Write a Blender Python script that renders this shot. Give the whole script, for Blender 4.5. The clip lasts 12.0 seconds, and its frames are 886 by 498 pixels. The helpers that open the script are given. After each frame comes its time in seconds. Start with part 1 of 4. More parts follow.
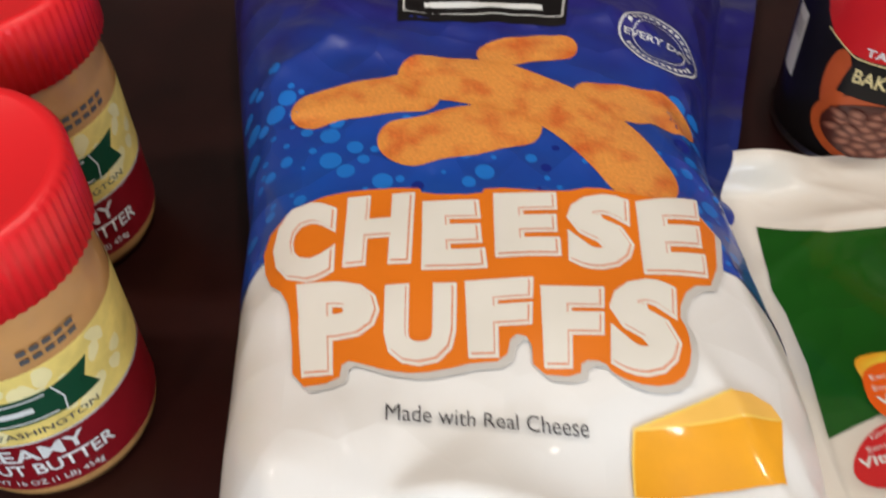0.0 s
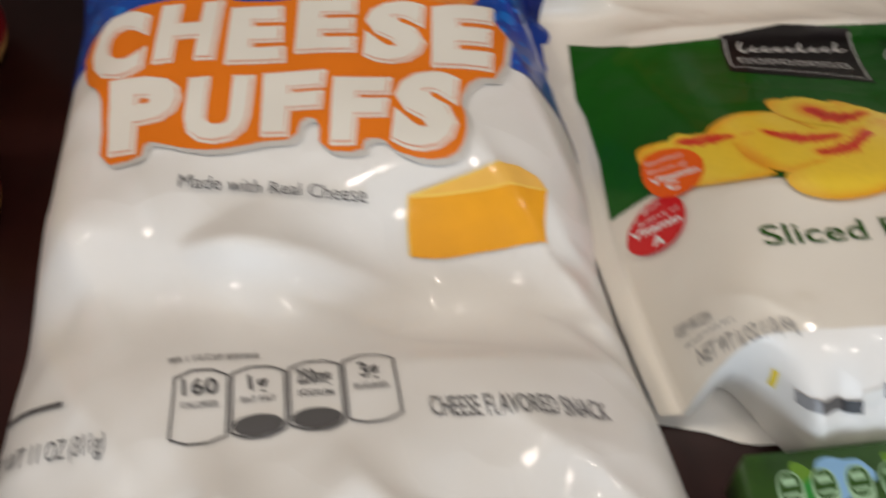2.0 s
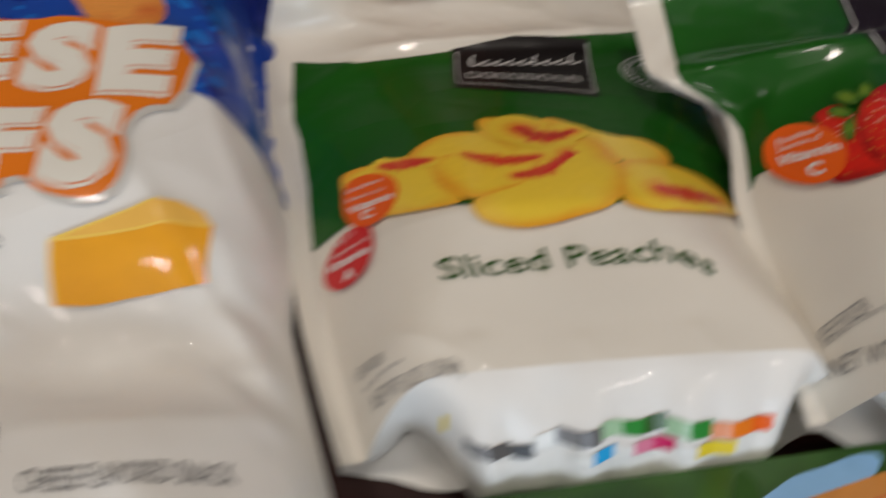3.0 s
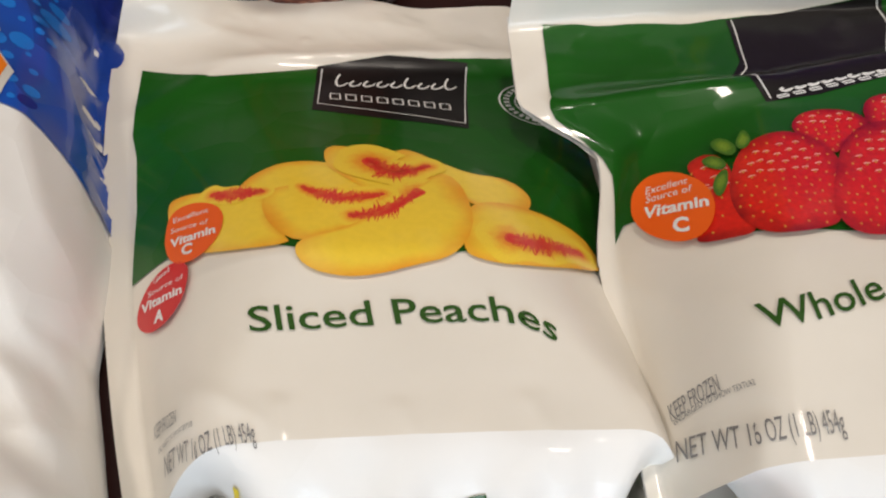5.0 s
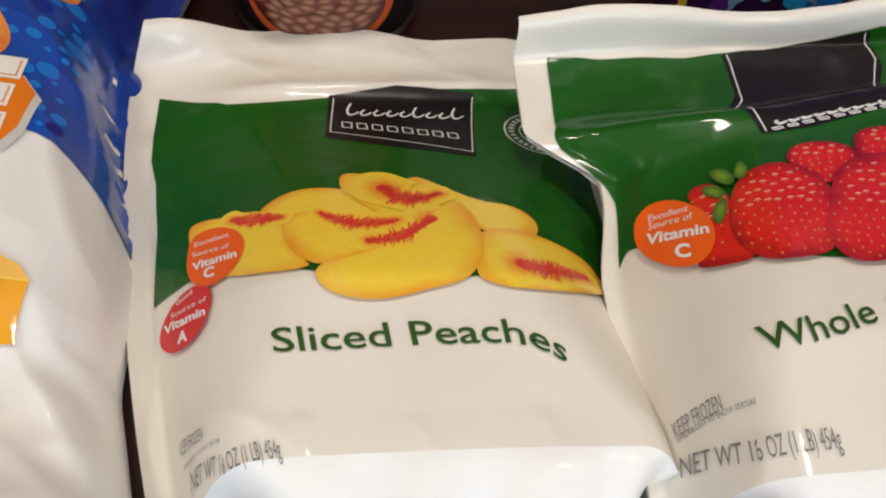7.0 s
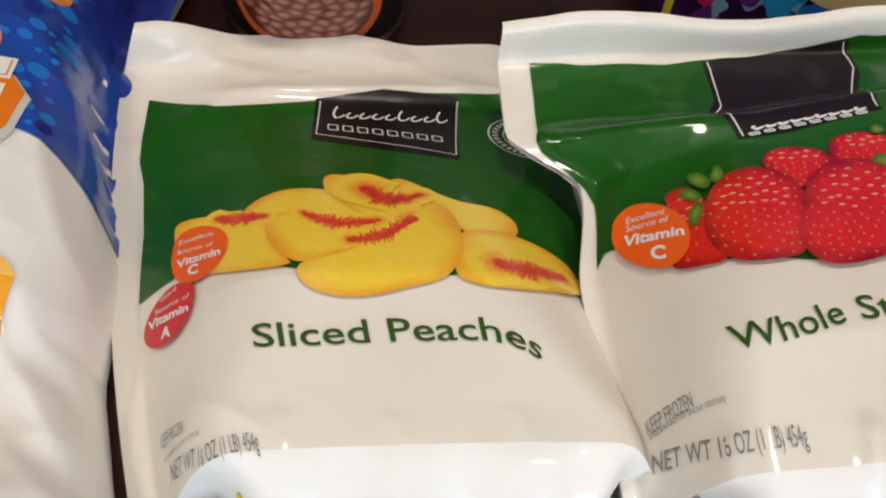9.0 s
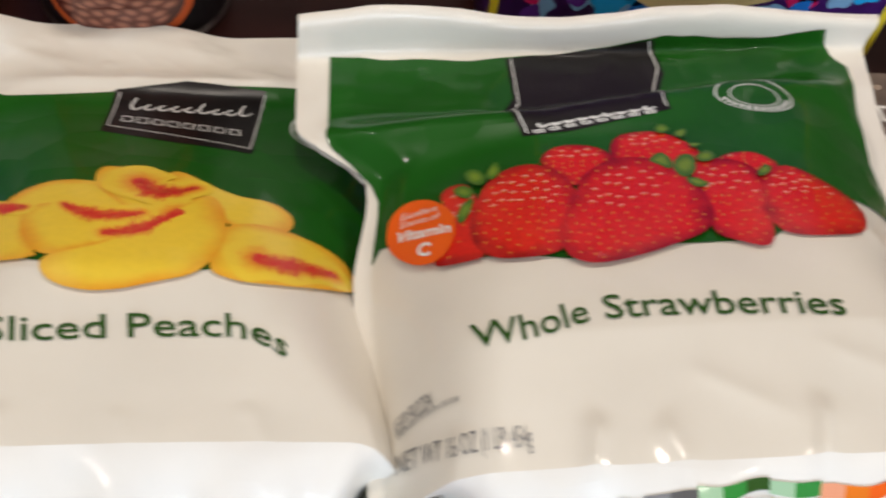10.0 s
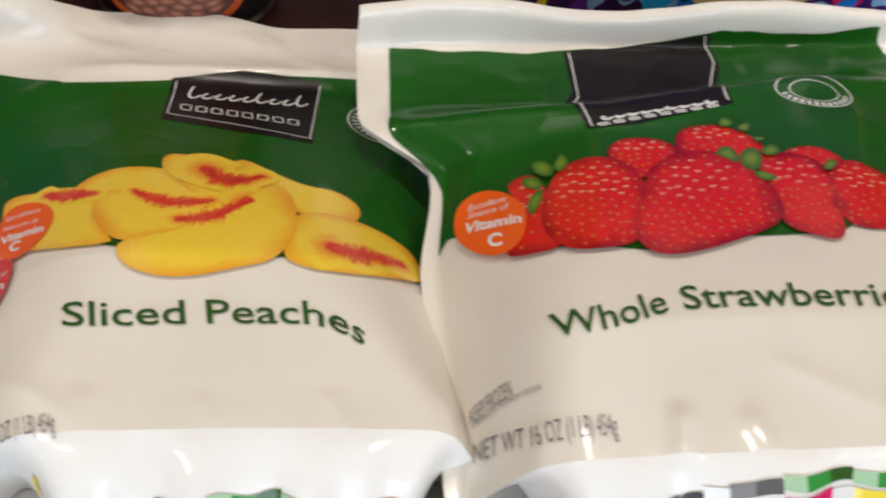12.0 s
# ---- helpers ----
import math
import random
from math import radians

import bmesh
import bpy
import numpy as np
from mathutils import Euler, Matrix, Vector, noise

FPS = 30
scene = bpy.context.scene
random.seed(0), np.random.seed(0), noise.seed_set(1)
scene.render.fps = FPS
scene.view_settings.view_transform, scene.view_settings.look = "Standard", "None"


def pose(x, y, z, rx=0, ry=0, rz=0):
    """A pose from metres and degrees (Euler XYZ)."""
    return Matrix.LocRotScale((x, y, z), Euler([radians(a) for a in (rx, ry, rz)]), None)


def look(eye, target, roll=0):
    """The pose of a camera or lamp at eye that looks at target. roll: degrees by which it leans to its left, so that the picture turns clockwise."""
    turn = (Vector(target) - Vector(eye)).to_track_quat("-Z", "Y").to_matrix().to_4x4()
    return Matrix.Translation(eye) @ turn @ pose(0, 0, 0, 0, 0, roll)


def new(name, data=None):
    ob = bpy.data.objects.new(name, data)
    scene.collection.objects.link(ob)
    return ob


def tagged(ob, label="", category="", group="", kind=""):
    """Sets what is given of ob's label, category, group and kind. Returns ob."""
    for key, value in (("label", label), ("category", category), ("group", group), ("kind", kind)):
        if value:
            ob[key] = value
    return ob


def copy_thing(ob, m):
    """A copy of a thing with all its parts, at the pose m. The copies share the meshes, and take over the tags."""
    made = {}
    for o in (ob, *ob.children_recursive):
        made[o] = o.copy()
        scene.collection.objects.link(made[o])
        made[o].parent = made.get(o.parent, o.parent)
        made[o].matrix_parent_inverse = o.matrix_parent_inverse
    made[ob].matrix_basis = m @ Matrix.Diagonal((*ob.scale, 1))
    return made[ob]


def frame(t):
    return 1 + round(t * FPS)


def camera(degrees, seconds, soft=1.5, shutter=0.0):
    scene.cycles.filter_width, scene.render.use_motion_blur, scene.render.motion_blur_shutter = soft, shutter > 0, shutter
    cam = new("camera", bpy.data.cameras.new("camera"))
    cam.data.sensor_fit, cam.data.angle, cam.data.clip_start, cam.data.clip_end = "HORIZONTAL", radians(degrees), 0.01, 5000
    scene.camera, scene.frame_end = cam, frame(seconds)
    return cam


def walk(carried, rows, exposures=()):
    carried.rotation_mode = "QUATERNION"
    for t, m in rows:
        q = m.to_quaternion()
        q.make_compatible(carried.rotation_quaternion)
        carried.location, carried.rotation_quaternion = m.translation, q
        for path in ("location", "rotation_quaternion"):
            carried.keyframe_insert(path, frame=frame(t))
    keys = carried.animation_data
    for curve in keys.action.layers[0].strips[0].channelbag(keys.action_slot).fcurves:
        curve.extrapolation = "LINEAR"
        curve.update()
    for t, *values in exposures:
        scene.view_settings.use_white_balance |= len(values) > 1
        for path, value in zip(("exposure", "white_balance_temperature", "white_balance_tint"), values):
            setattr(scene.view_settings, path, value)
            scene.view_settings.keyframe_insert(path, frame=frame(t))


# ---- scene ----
cam = camera(47.0, 12.0, soft=2.1, shutter=0.8)
PATH = [
    (0, (0.014, 0.006, 0.396), (-0.04, 1.309, -1.12), -2.0),
    (0.5, (0.017, -0.004, 0.399), (0.0, 1.265, -1.147), -1.5),
    (1, (0.026, -0.014, 0.395), (0.015, 1.249, -1.156), -1.7),
    (1.5, (0.05, -0.038, 0.384), (0.005, 1.161, -1.216), -2.2),
    (2, (0.085, -0.064, 0.39), (0.091, 1.125, -1.218), -1.2),
    (2.5, (0.113, -0.077, 0.382), (0.208, 1.081, -1.246), -0.5),
    (3, (0.191, -0.038, 0.376), (0.33, 1.137, -1.237), 2.2),
    (3.5, (0.246, -0.009, 0.35), (0.427, 1.152, -1.268), 7.2),
    (3.7, (0.254, -0.007, 0.346), (0.436, 1.15, -1.275), 7.4),
    (5.3, (0.246, -0.003, 0.358), (0.467, 1.17, -1.247), 7.7),
    (5.5, (0.246, -0.004, 0.359), (0.483, 1.171, -1.242), 7.9),
    (6, (0.238, -0.005, 0.36), (0.498, 1.177, -1.232), 8.8),
    (6.5, (0.235, -0.007, 0.363), (0.472, 1.181, -1.228), 8.4),
    (7, (0.233, -0.011, 0.369), (0.472, 1.188, -1.214), 8.9),
    (9, (0.24, -0.019, 0.373), (0.479, 1.195, -1.198), 9.3),
    (9.5, (0.281, -0.022, 0.373), (0.516, 1.198, -1.194), 9.6),
    (10, (0.32, -0.022, 0.373), (0.624, 1.195, -1.184), 12.3),
    (10.5, (0.33, -0.025, 0.371), (0.681, 1.174, -1.19), 14.2),
    (11, (0.324, -0.026, 0.373), (0.682, 1.175, -1.186), 14.5),
    (11.5, (0.308, -0.027, 0.374), (0.656, 1.176, -1.185), 14.3),
    (12, (0.288, -0.023, 0.368), (0.615, 1.189, -1.189), 13.7),
]
walk(cam, [(t, look(eye, target, roll)) for t, eye, target, roll in PATH],
     [(0, -0.02), (0.5, -0.16), (1.0, -0.16), (1.5, -0.25), (2.0, -0.4), (3.0, -0.58), (3.6, -0.5), (5.4, -0.03), (12, -0.05)])

# ---- light ----
world = bpy.data.worlds.new("world")
world.use_nodes = True
scene.world = world
world.node_tree.nodes["Background"].inputs[0].default_value = (0.75, 0.85, 1.0, 1)
world.node_tree.nodes["Background"].inputs[1].default_value = 0.25


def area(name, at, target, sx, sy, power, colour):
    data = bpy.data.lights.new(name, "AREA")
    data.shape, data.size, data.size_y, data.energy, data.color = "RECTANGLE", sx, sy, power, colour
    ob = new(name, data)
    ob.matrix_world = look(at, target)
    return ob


# Unseen area lights without fittings, added below the ceiling for warm overhead light.
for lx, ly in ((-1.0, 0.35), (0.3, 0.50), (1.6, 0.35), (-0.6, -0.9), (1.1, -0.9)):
    area("overhead_light", (lx, ly, 1.73), (lx, ly, 0), 0.14, 0.14, 8.4, (1.0, 0.895, 0.785))
area("window_light", (0.3, -2.58, 0.75), (0.3, 0.2, 0.3), 1.9, 1.25, 62, (0.74, 0.86, 1.0))

# ---- surfaces of the bags ----


def ease(a, b, x):
    t = min(1.0, max(0.0, (x - a) / (b - a)))
    return t * t * (3 - 2 * t)


def ramp(a, b, x):
    t = min(1.0, max(0.0, (x - a) / (b - a)))
    return 0.6 * t + 0.4 * t * t * (3 - 2 * t)


def hump(x, mid, wide):
    return math.exp(-((x - mid) / wide) ** 2)


def mix(a, b, t):
    return a + (b - a) * t


def plump(u, lo, hi, wide):
    s = min(1.0, max(0.0, min(u - lo, hi - u) / wide))
    return (1 - (1 - s) ** 2.4) * (0.93 + 0.07 * math.sin(math.pi * min(1.0, max(0.0, u))))


def ripple(a, b, seed):
    s = 0.0
    for i in range(5):
        k = 30 + 37 * i
        w = seed * 1.7 + i * 2.399
        s += math.sin(k * (a * math.cos(w) + b * math.sin(w)) + seed * 5.1 + i * 1.3) / (1 + i)
    return s


def crease(x, y, x0, y0, x1, y1, high, wide):
    """The height of a fold along a line, with a sharp back that fades at both ends."""
    dx, dy = x1 - x0, y1 - y0
    n = dx * dx + dy * dy
    t = ((x - x0) * dx + (y - y0) * dy) / n
    d = abs((x - x0) * dy - (y - y0) * dx) / math.sqrt(n)
    if t < -0.3 or t > 1.3 or d > 6 * wide:
        return 0.0
    return high * math.exp(-math.sqrt(d * d + 6e-6) / wide) * ease(-0.3, 0.25, t) * ease(1.3, 0.75, t)


def pucker(x, y, x0, y0, reach, knots):
    """Flat facets that fan out from one sharp point; knots are (degrees, slope)."""
    dx, dy = x - x0, y - y0
    r = math.hypot(dx, dy)
    if r > 3 * reach or r < 1e-9:
        return 0.0
    w = math.degrees(math.atan2(dy, dx)) % 360
    for (a, p), (b, q) in zip(knots, knots[1:] + [(knots[0][0] + 360, knots[0][1])]):
        for turn in (0, 360):
            if a <= w + turn < b:
                return r * mix(p, q, (w + turn - a) / (b - a)) * math.exp(-(r / reach) ** 2)
    return 0.0


PEACH_W, PEACH_L = 0.215, 0.275
PEACH_FOLDS = [
    (0.010, 0.086, 0.050, 0.054, 0.0030, 0.004), (0.046, 0.050, 0.170, 0.037, 0.0090, 0.007), (0.030, 0.020, 0.075, 0.034, 0.0020, 0.004),
    (0.150, 0.030, 0.200, 0.038, 0.0030, 0.006), (0.020, 0.100, 0.055, 0.085, 0.0012, 0.003), (0.060, 0.012, 0.130, 0.016, 0.0020, 0.006),
    (0.018, 0.225, 0.050, 0.200, 0.0010, 0.005), (0.180, 0.110, 0.206, 0.135, 0.0020, 0.004), (0.185, 0.085, 0.210, 0.100, 0.0020, 0.004),
    (0.060, 0.258, 0.058, 0.276, 0.0020, 0.003), (0.188, 0.255, 0.192, 0.276, 0.0022, 0.003), (0.014, 0.235, 0.030, 0.262, 0.0018, 0.003), (0.100, 0.262, 0.103, 0.276, 0.0012, 0.003), (0.145, 0.260, 0.150, 0.276, 0.0012, 0.004), (0.030, 0.245, 0.055, 0.270, 0.0015, 0.004)]


rnd = random.Random(11)
for _ in range(46):
    a, b = rnd.uniform(0.006, 0.205), rnd.uniform(0.004, 0.034)
    PEACH_FOLDS.append((a, b, a + rnd.uniform(-0.010, 0.010), b + rnd.uniform(0.003, 0.010), rnd.uniform(0.0008, 0.0022), 0.0020))


def peach_face(u, v):
    lx = 0.143 - 0.010 * v + 0.041 * v * v
    rx = 0.365 + 0.010 * v
    p = plump(u, 0.05, 0.98, mix(0.40, 0.15, ease(0.55, 1, v)))
    x = mix(lx, rx, u)
    y = mix(0.404 - 0.275 * v, 0.392 - 0.260 * v, u) + 0.009 * p * ease(0.80, 1, v)
    curl = ease(0.14, 0.0, v) * (1 - ease(0.05, 0.32, u))
    x, y = x + 0.005 * curl * (1 - u), y - 0.019 * curl
    z = 0.009 + 0.005 * (1 - v) + 0.017 * curl + 0.050 * ramp(0.18, 0.70, v) * p
    z += 0.002 * hump(v, 0.0, 0.06) * math.sin(math.pi * u) ** 2 + 0.003 * hump(v, 0.0, 0.08) * math.sin(u * 17)
    z += 0.0005 * ripple(u * 0.2, v * 0.27, 1.0) * (0.4 + 1.3 * ease(0.35, 0.1, v)) + 0.0003 * ripple(u * 0.7, v * 0.7, 4.0) * ease(0.25, 0.08, v)
    for f in PEACH_FOLDS:
        z += crease(u * PEACH_W, v * PEACH_L, *f)
    return x, y, z


def peach_gusset(u, w):
    x, y, z = peach_face(u, 1.0)
    x = mix(x, 0.275, 0.26 * w * (1 - 0.5 * w))
    y = y + (0.107 - y) * math.sin(w * 1.5708) * ease(0.10, 0.26, u) * ease(0.95, 0.80, u) + 0.012 * w * (hump(u, 0.07, 0.06) + hump(u, 0.96, 0.05))
    bend = math.sin(math.pi * w) * ease(0.05, 0.2, u) * ease(0.95, 0.8, u)
    y -= bend * (0.004 + 0.0016 * math.sin(29 * u + 1) + 0.0012 * math.sin(61 * u))
    return x, y, mix(z, 0.003, w ** 1.3) + 0.0016 * bend * ripple(0.5 * u, 0.12 * w, 8.0)


STRAW_W, STRAW_L = 0.25, 0.25
STRAW_FOLDS = [
    (0.004, 0.080, 0.090, 0.085, 0.0030, 0.005), (0.090, 0.085, 0.243, 0.054, 0.0030, 0.005), (0.021, 0.084, 0.012, 0.135, 0.0045, 0.004),
    (0.020, 0.050, 0.090, 0.062, 0.0020, 0.004), (0.150, 0.035, 0.235, 0.030, 0.0025, 0.005), (0.030, 0.034, 0.060, 0.050, 0.0012, 0.003),
    (0.225, 0.060, 0.243, 0.100, 0.0020, 0.004), (0.205, 0.150, 0.240, 0.185, 0.0018, 0.004), (0.215, 0.120, 0.243, 0.125, 0.0015, 0.003),
    (0.080, 0.236, 0.077, 0.252, 0.0050, 0.0028), (0.104, 0.238, 0.112, 0.252, 0.0030, 0.0035), (0.164, 0.234, 0.160, 0.252, 0.0050, 0.0034), (0.030, 0.236, 0.026, 0.252, 0.0045, 0.003), (0.205, 0.238, 0.210, 0.252, 0.0022, 0.003),
    (0.120, 0.222, 0.150, 0.236, 0.0018, 0.003), (0.172, 0.215, 0.200, 0.228, 0.0018, 0.003), (0.228, 0.190, 0.240, 0.225, 0.0022, 0.003),
    (0.015, 0.170, 0.035, 0.200, 0.0012, 0.004), (0.012, 0.205, 0.040, 0.236, 0.0014, 0.004), (0.190, 0.205, 0.225, 0.235, 0.0012, 0.005)]


for _ in range(40):
    a, b = rnd.uniform(0.008, 0.240), rnd.uniform(0.003, 0.060)
    STRAW_FOLDS.append((a, b, a + rnd.uniform(-0.016, 0.016), b + rnd.uniform(0.006, 0.018), rnd.uniform(0.0008, 0.0020), 0.0026))


def straw_face(u, v):
    lx = 0.323 + 0.031 * ease(0.28, 0.41, v) - 0.007 * ease(0.42, 0.62, v) + 0.004 * ease(0.6, 1, v)
    rx = 0.600 - 0.030 * v
    vf = 0.335 - 0.16 * max(0.0, u - 0.36)
    p = plump(u, 0.03, 0.97, mix(0.30, 0.15, ease(0.45, 1, v)))
    x = mix(lx, rx, u)
    y = mix(0.372 - 0.250 * v, 0.373 - 0.256 * v, u) - 0.004 * p * ease(0.85, 1, v)
    curl = ease(0.13, 0.0, v)
    y -= 0.022 * curl
    z = 0.019 * curl + mix(0.050 - 0.020 * v, 0.072 - 0.012 * v, u) + (0.019 * ramp(vf - 0.075, vf, v) + 0.028 * ramp(vf, 0.82, v)) * p
    z += 0.004 * hump(v, 0.0, 0.05) * math.sin(u * 11)
    z += 0.0005 * ripple(u * 0.25, v * 0.25, 2.0) * (0.4 + 1.3 * ease(0.35, 0.1, v)) + 0.0003 * ripple(u * 0.8, v * 0.8, 6.0) * ease(0.3, 0.08, v)
    for f in STRAW_FOLDS:
        z += crease(u * STRAW_W, v * STRAW_L, *f)
    return x, y, z


def straw_gusset(u, w):
    x, y, z = straw_face(u, 1.0)
    x = mix(x, 0.47, 0.20 * w * (1 - 0.5 * w))
    y = y + (0.090 - y) * math.sin(w * 1.5708) * ease(0.07, 0.20, u) * ease(0.97, 0.84, u) + 0.012 * w * (hump(u, 0.05, 0.05) + hump(u, 0.97, 0.04))
    bend = math.sin(math.pi * w) * ease(0.03, 0.15, u) * ease(0.97, 0.85, u)
    y -= bend * (0.003 + 0.0022 * math.sin(27 * u + 2) + 0.0014 * math.sin(55 * u))
    return x, y, mix(z, 0.035 + 0.017 * u, w ** 1.3) + 0.0016 * bend * ripple(0.5 * u, 0.12 * w, 9.0)


def peach_back(u, v):
    x, y, z = peach_face(u, v)
    return x, y - 0.020 * ease(0.8, 1, v) * ease(0, 0.2, u) * ease(1, 0.8, u), 0.0015


def straw_back(u, v):
    x, y, z = straw_face(u, v)
    return x, y - 0.020 * ease(0.8, 1, v) * ease(0, 0.2, u) * ease(1, 0.8, u), mix(0.048 - 0.020 * v, 0.070 - 0.012 * v, u) - 0.020 * math.sin(math.pi * u) * ease(0, 0.3, v)


CHEESE_W, CHEESE_L = 0.26, 0.62
CHEESE_FOLDS = [
    (0.212, 0.235, 0.243, 0.330, 0.0050, 0.0035), (0.200, 0.255, 0.236, 0.300, 0.0034, 0.003), (0.226, 0.330, 0.246, 0.392, 0.0045, 0.0035),
    (0.205, 0.395, 0.252, 0.480, 0.0055, 0.005), (0.214, 0.425, 0.228, 0.462, 0.0030, 0.0025), (0.150, 0.500, 0.250, 0.492, 0.0040, 0.005),
    (0.004, 0.360, 0.040, 0.385, 0.0022, 0.003), (0.006, 0.420, 0.030, 0.460, 0.0030, 0.003), (0.010, 0.395, 0.034, 0.440, 0.0022, 0.0025),
    (0.030, 0.150, 0.120, 0.182, 0.0036, 0.003), (0.020, 0.170, 0.075, 0.215, 0.0034, 0.003), (0.150, 0.190, 0.205, 0.182, 0.0030, 0.003),
    (0.085, 0.468, 0.150, 0.478, 0.0030, 0.003), (0.012, 0.212, 0.045, 0.245, 0.0030, 0.0025), (0.160, 0.168, 0.240, 0.200, 0.0032, 0.003),
    (0.080, 0.452, 0.168, 0.455, 0.0090, 0.010), (0.066, 0.449, 0.052, 0.415, 0.0030, 0.005), (0.030, 0.200, 0.100, 0.232, 0.0039, 0.004),
    (0.050, 0.182, 0.130, 0.204, 0.0039, 0.004), (0.014, 0.235, 0.050, 0.215, 0.0033, 0.004), (0.225, 0.205, 0.250, 0.265, 0.0039, 0.004),
    (0.170, 0.200, 0.215, 0.215, 0.0026, 0.004), (0.240, 0.275, 0.254, 0.330, 0.0039, 0.004), (0.228, 0.290, 0.250, 0.300, 0.0026, 0.003),
    (0.010, 0.285, 0.030, 0.330, 0.0026, 0.004), (0.235, 0.415, 0.255, 0.470, 0.0045, 0.004), (0.210, 0.460, 0.252, 0.500, 0.0060, 0.005),
    (0.195, 0.440, 0.240, 0.452, 0.0030, 0.004), (0.020, 0.430, 0.050, 0.490, 0.0030, 0.005), (0.012, 0.480, 0.060, 0.545, 0.0037, 0.006),
    (0.090, 0.548, 0.098, 0.600, 0.0090, 0.008), (0.135, 0.545, 0.170, 0.600, 0.0090, 0.009), (0.190, 0.520, 0.240, 0.560, 0.0045, 0.006),
    (0.120, 0.480, 0.200, 0.488, 0.0030, 0.006), (0.236, 0.437, 0.262, 0.462, -0.0050, 0.005), (0.226, 0.471, 0.262, 0.467, 0.0040, 0.005), (0.246, 0.350, 0.258, 0.385, 0.0030, 0.003), (0.040, 0.190, 0.060, 0.170, 0.0026, 0.004)]


CHEESE_PUCKERS = [
    (0.0695, 0.4535, 0.060, [(5, 0.16), (40, -0.06), (75, 0.03), (110, -0.05), (150, 0.02), (200, 0.05), (235, -0.03), (285, 0.02), (325, -0.05)]),
    (0.2365, 0.4300, 0.030, [(20, 0.02), (50, -0.16), (80, 0.08), (120, -0.04), (180, 0.0), (270, -0.02), (330, 0.06)]),
    (0.2345, 0.4720, 0.026, [(0, 0.14), (40, -0.10), (100, 0.04), (170, 0.06), (215, -0.08), (300, 0.02)]),
    (0.0900, 0.5560, 0.040, [(30, 0.10), (75, -0.06), (110, 0.10), (160, -0.08), (230, 0.03), (290, -0.04)]),
    (0.1420, 0.5500, 0.040, [(20, -0.06), (60, 0.12), (105, -0.08), (150, 0.06), (250, -0.04), (310, 0.04)]),
    (0.2050, 0.5280, 0.032, [(10, 0.08), (60, -0.08), (120, 0.06), (190, -0.05), (260, 0.04), (320, -0.04)]),
    (0.0300, 0.4650, 0.030, [(15, -0.06), (70, 0.10), (110, -0.06), (190, 0.04), (260, 0.08), (310, -0.05)]),
    (0.0250, 0.2600, 0.030, [(0, 0.08), (35, -0.06), (90, 0.08), (160, 0.0), (270, 0.10), (315, -0.06)]),
    (0.0620, 0.2080, 0.034, [(20, 0.12), (60, -0.06), (130, 0.05), (200, 0.10), (240, -0.06), (320, -0.04)]),
    (0.2360, 0.2480, 0.026, [(40, 0.12), (80, -0.10), (130, 0.06), (210, -0.05), (260, 0.10), (330, -0.04)]),
    (0.2440, 0.3150, 0.022, [(60, 0.14), (95, -0.10), (150, 0.05), (230, 0.10), (280, -0.08), (340, 0.0)])]


def cheese_round(u):
    return (1 - abs(2 * u - 1) ** 4) ** 0.45 if 0 < u < 1 else 0.0


def cheese_face(u, v):
    y = 0.62 - CHEESE_L * v
    lx = -0.078 - 0.05 * max(0, y - 0.1) - 0.14 * max(0, y - 0.32)
    rx = 0.152 + 0.26 * max(0, y - 0.385) + 0.24 * max(0, 0.19 - y)
    end = 1 - 0.075 * ease(0.22, 0.36, y)
    p = cheese_round(min(1.0, u / end))
    t = ease(0.0, 0.20, v) * ease(1.0, 0.90, v)
    x = mix(lx, rx, u) + 0.004 * hump(y, 0.23, 0.10) * u ** 6
    z = mix(0.028, 0.004, u) * t + 0.003 + mix(0.061, 0.066, u) * p * t
    z -= 0.030 * math.exp(-((x - 0.085) / 0.045) ** 2 - ((y - 0.165) / 0.030) ** 2)
    z -= 0.012 * hump(y, 0.145, 0.025) * p
    z += (0.0008 + 0.0010 * ease(0.36, 0.44, y)) * ripple(x, y, 3.0) + 0.0008 * ease(0.14, 0.06, y) * ripple(2 * x, 2 * y, 5.0) + 0.0009 * ease(0.36, 0.44, y) * ripple(2.2 * x, 1.6 * y, 7.0)
    z += ease(end - 0.03, end + 0.02, u) * ease(0.22, 0.34, y) * (0.002 + 0.0018 * math.sin(70 * y + 9 * u) + 0.0006 * math.sin(190 * y + 2))
    for f in CHEESE_FOLDS:
        z += crease(u * CHEESE_W, v * CHEESE_L, *f) * (0.2 + 0.8 * ease(1.0, 0.94, u))
    for f in CHEESE_PUCKERS:
        z += 1.15 * pucker(u * CHEESE_W, v * CHEESE_L, *f) * ease(0.0, 0.06, u) * ease(1.0, 0.96, u)
    return x, y, z


def cheese_back(u, v):
    x, y, z = cheese_face(u, v)
    t = ease(0.0, 0.20, v) * ease(1.0, 0.90, v)
    return x, y, max(0.001, min(z - 0.001, mix(0.028, 0.004, u) * t + 0.001 - 0.034 * cheese_round(u) * t))


# ---- materials ----


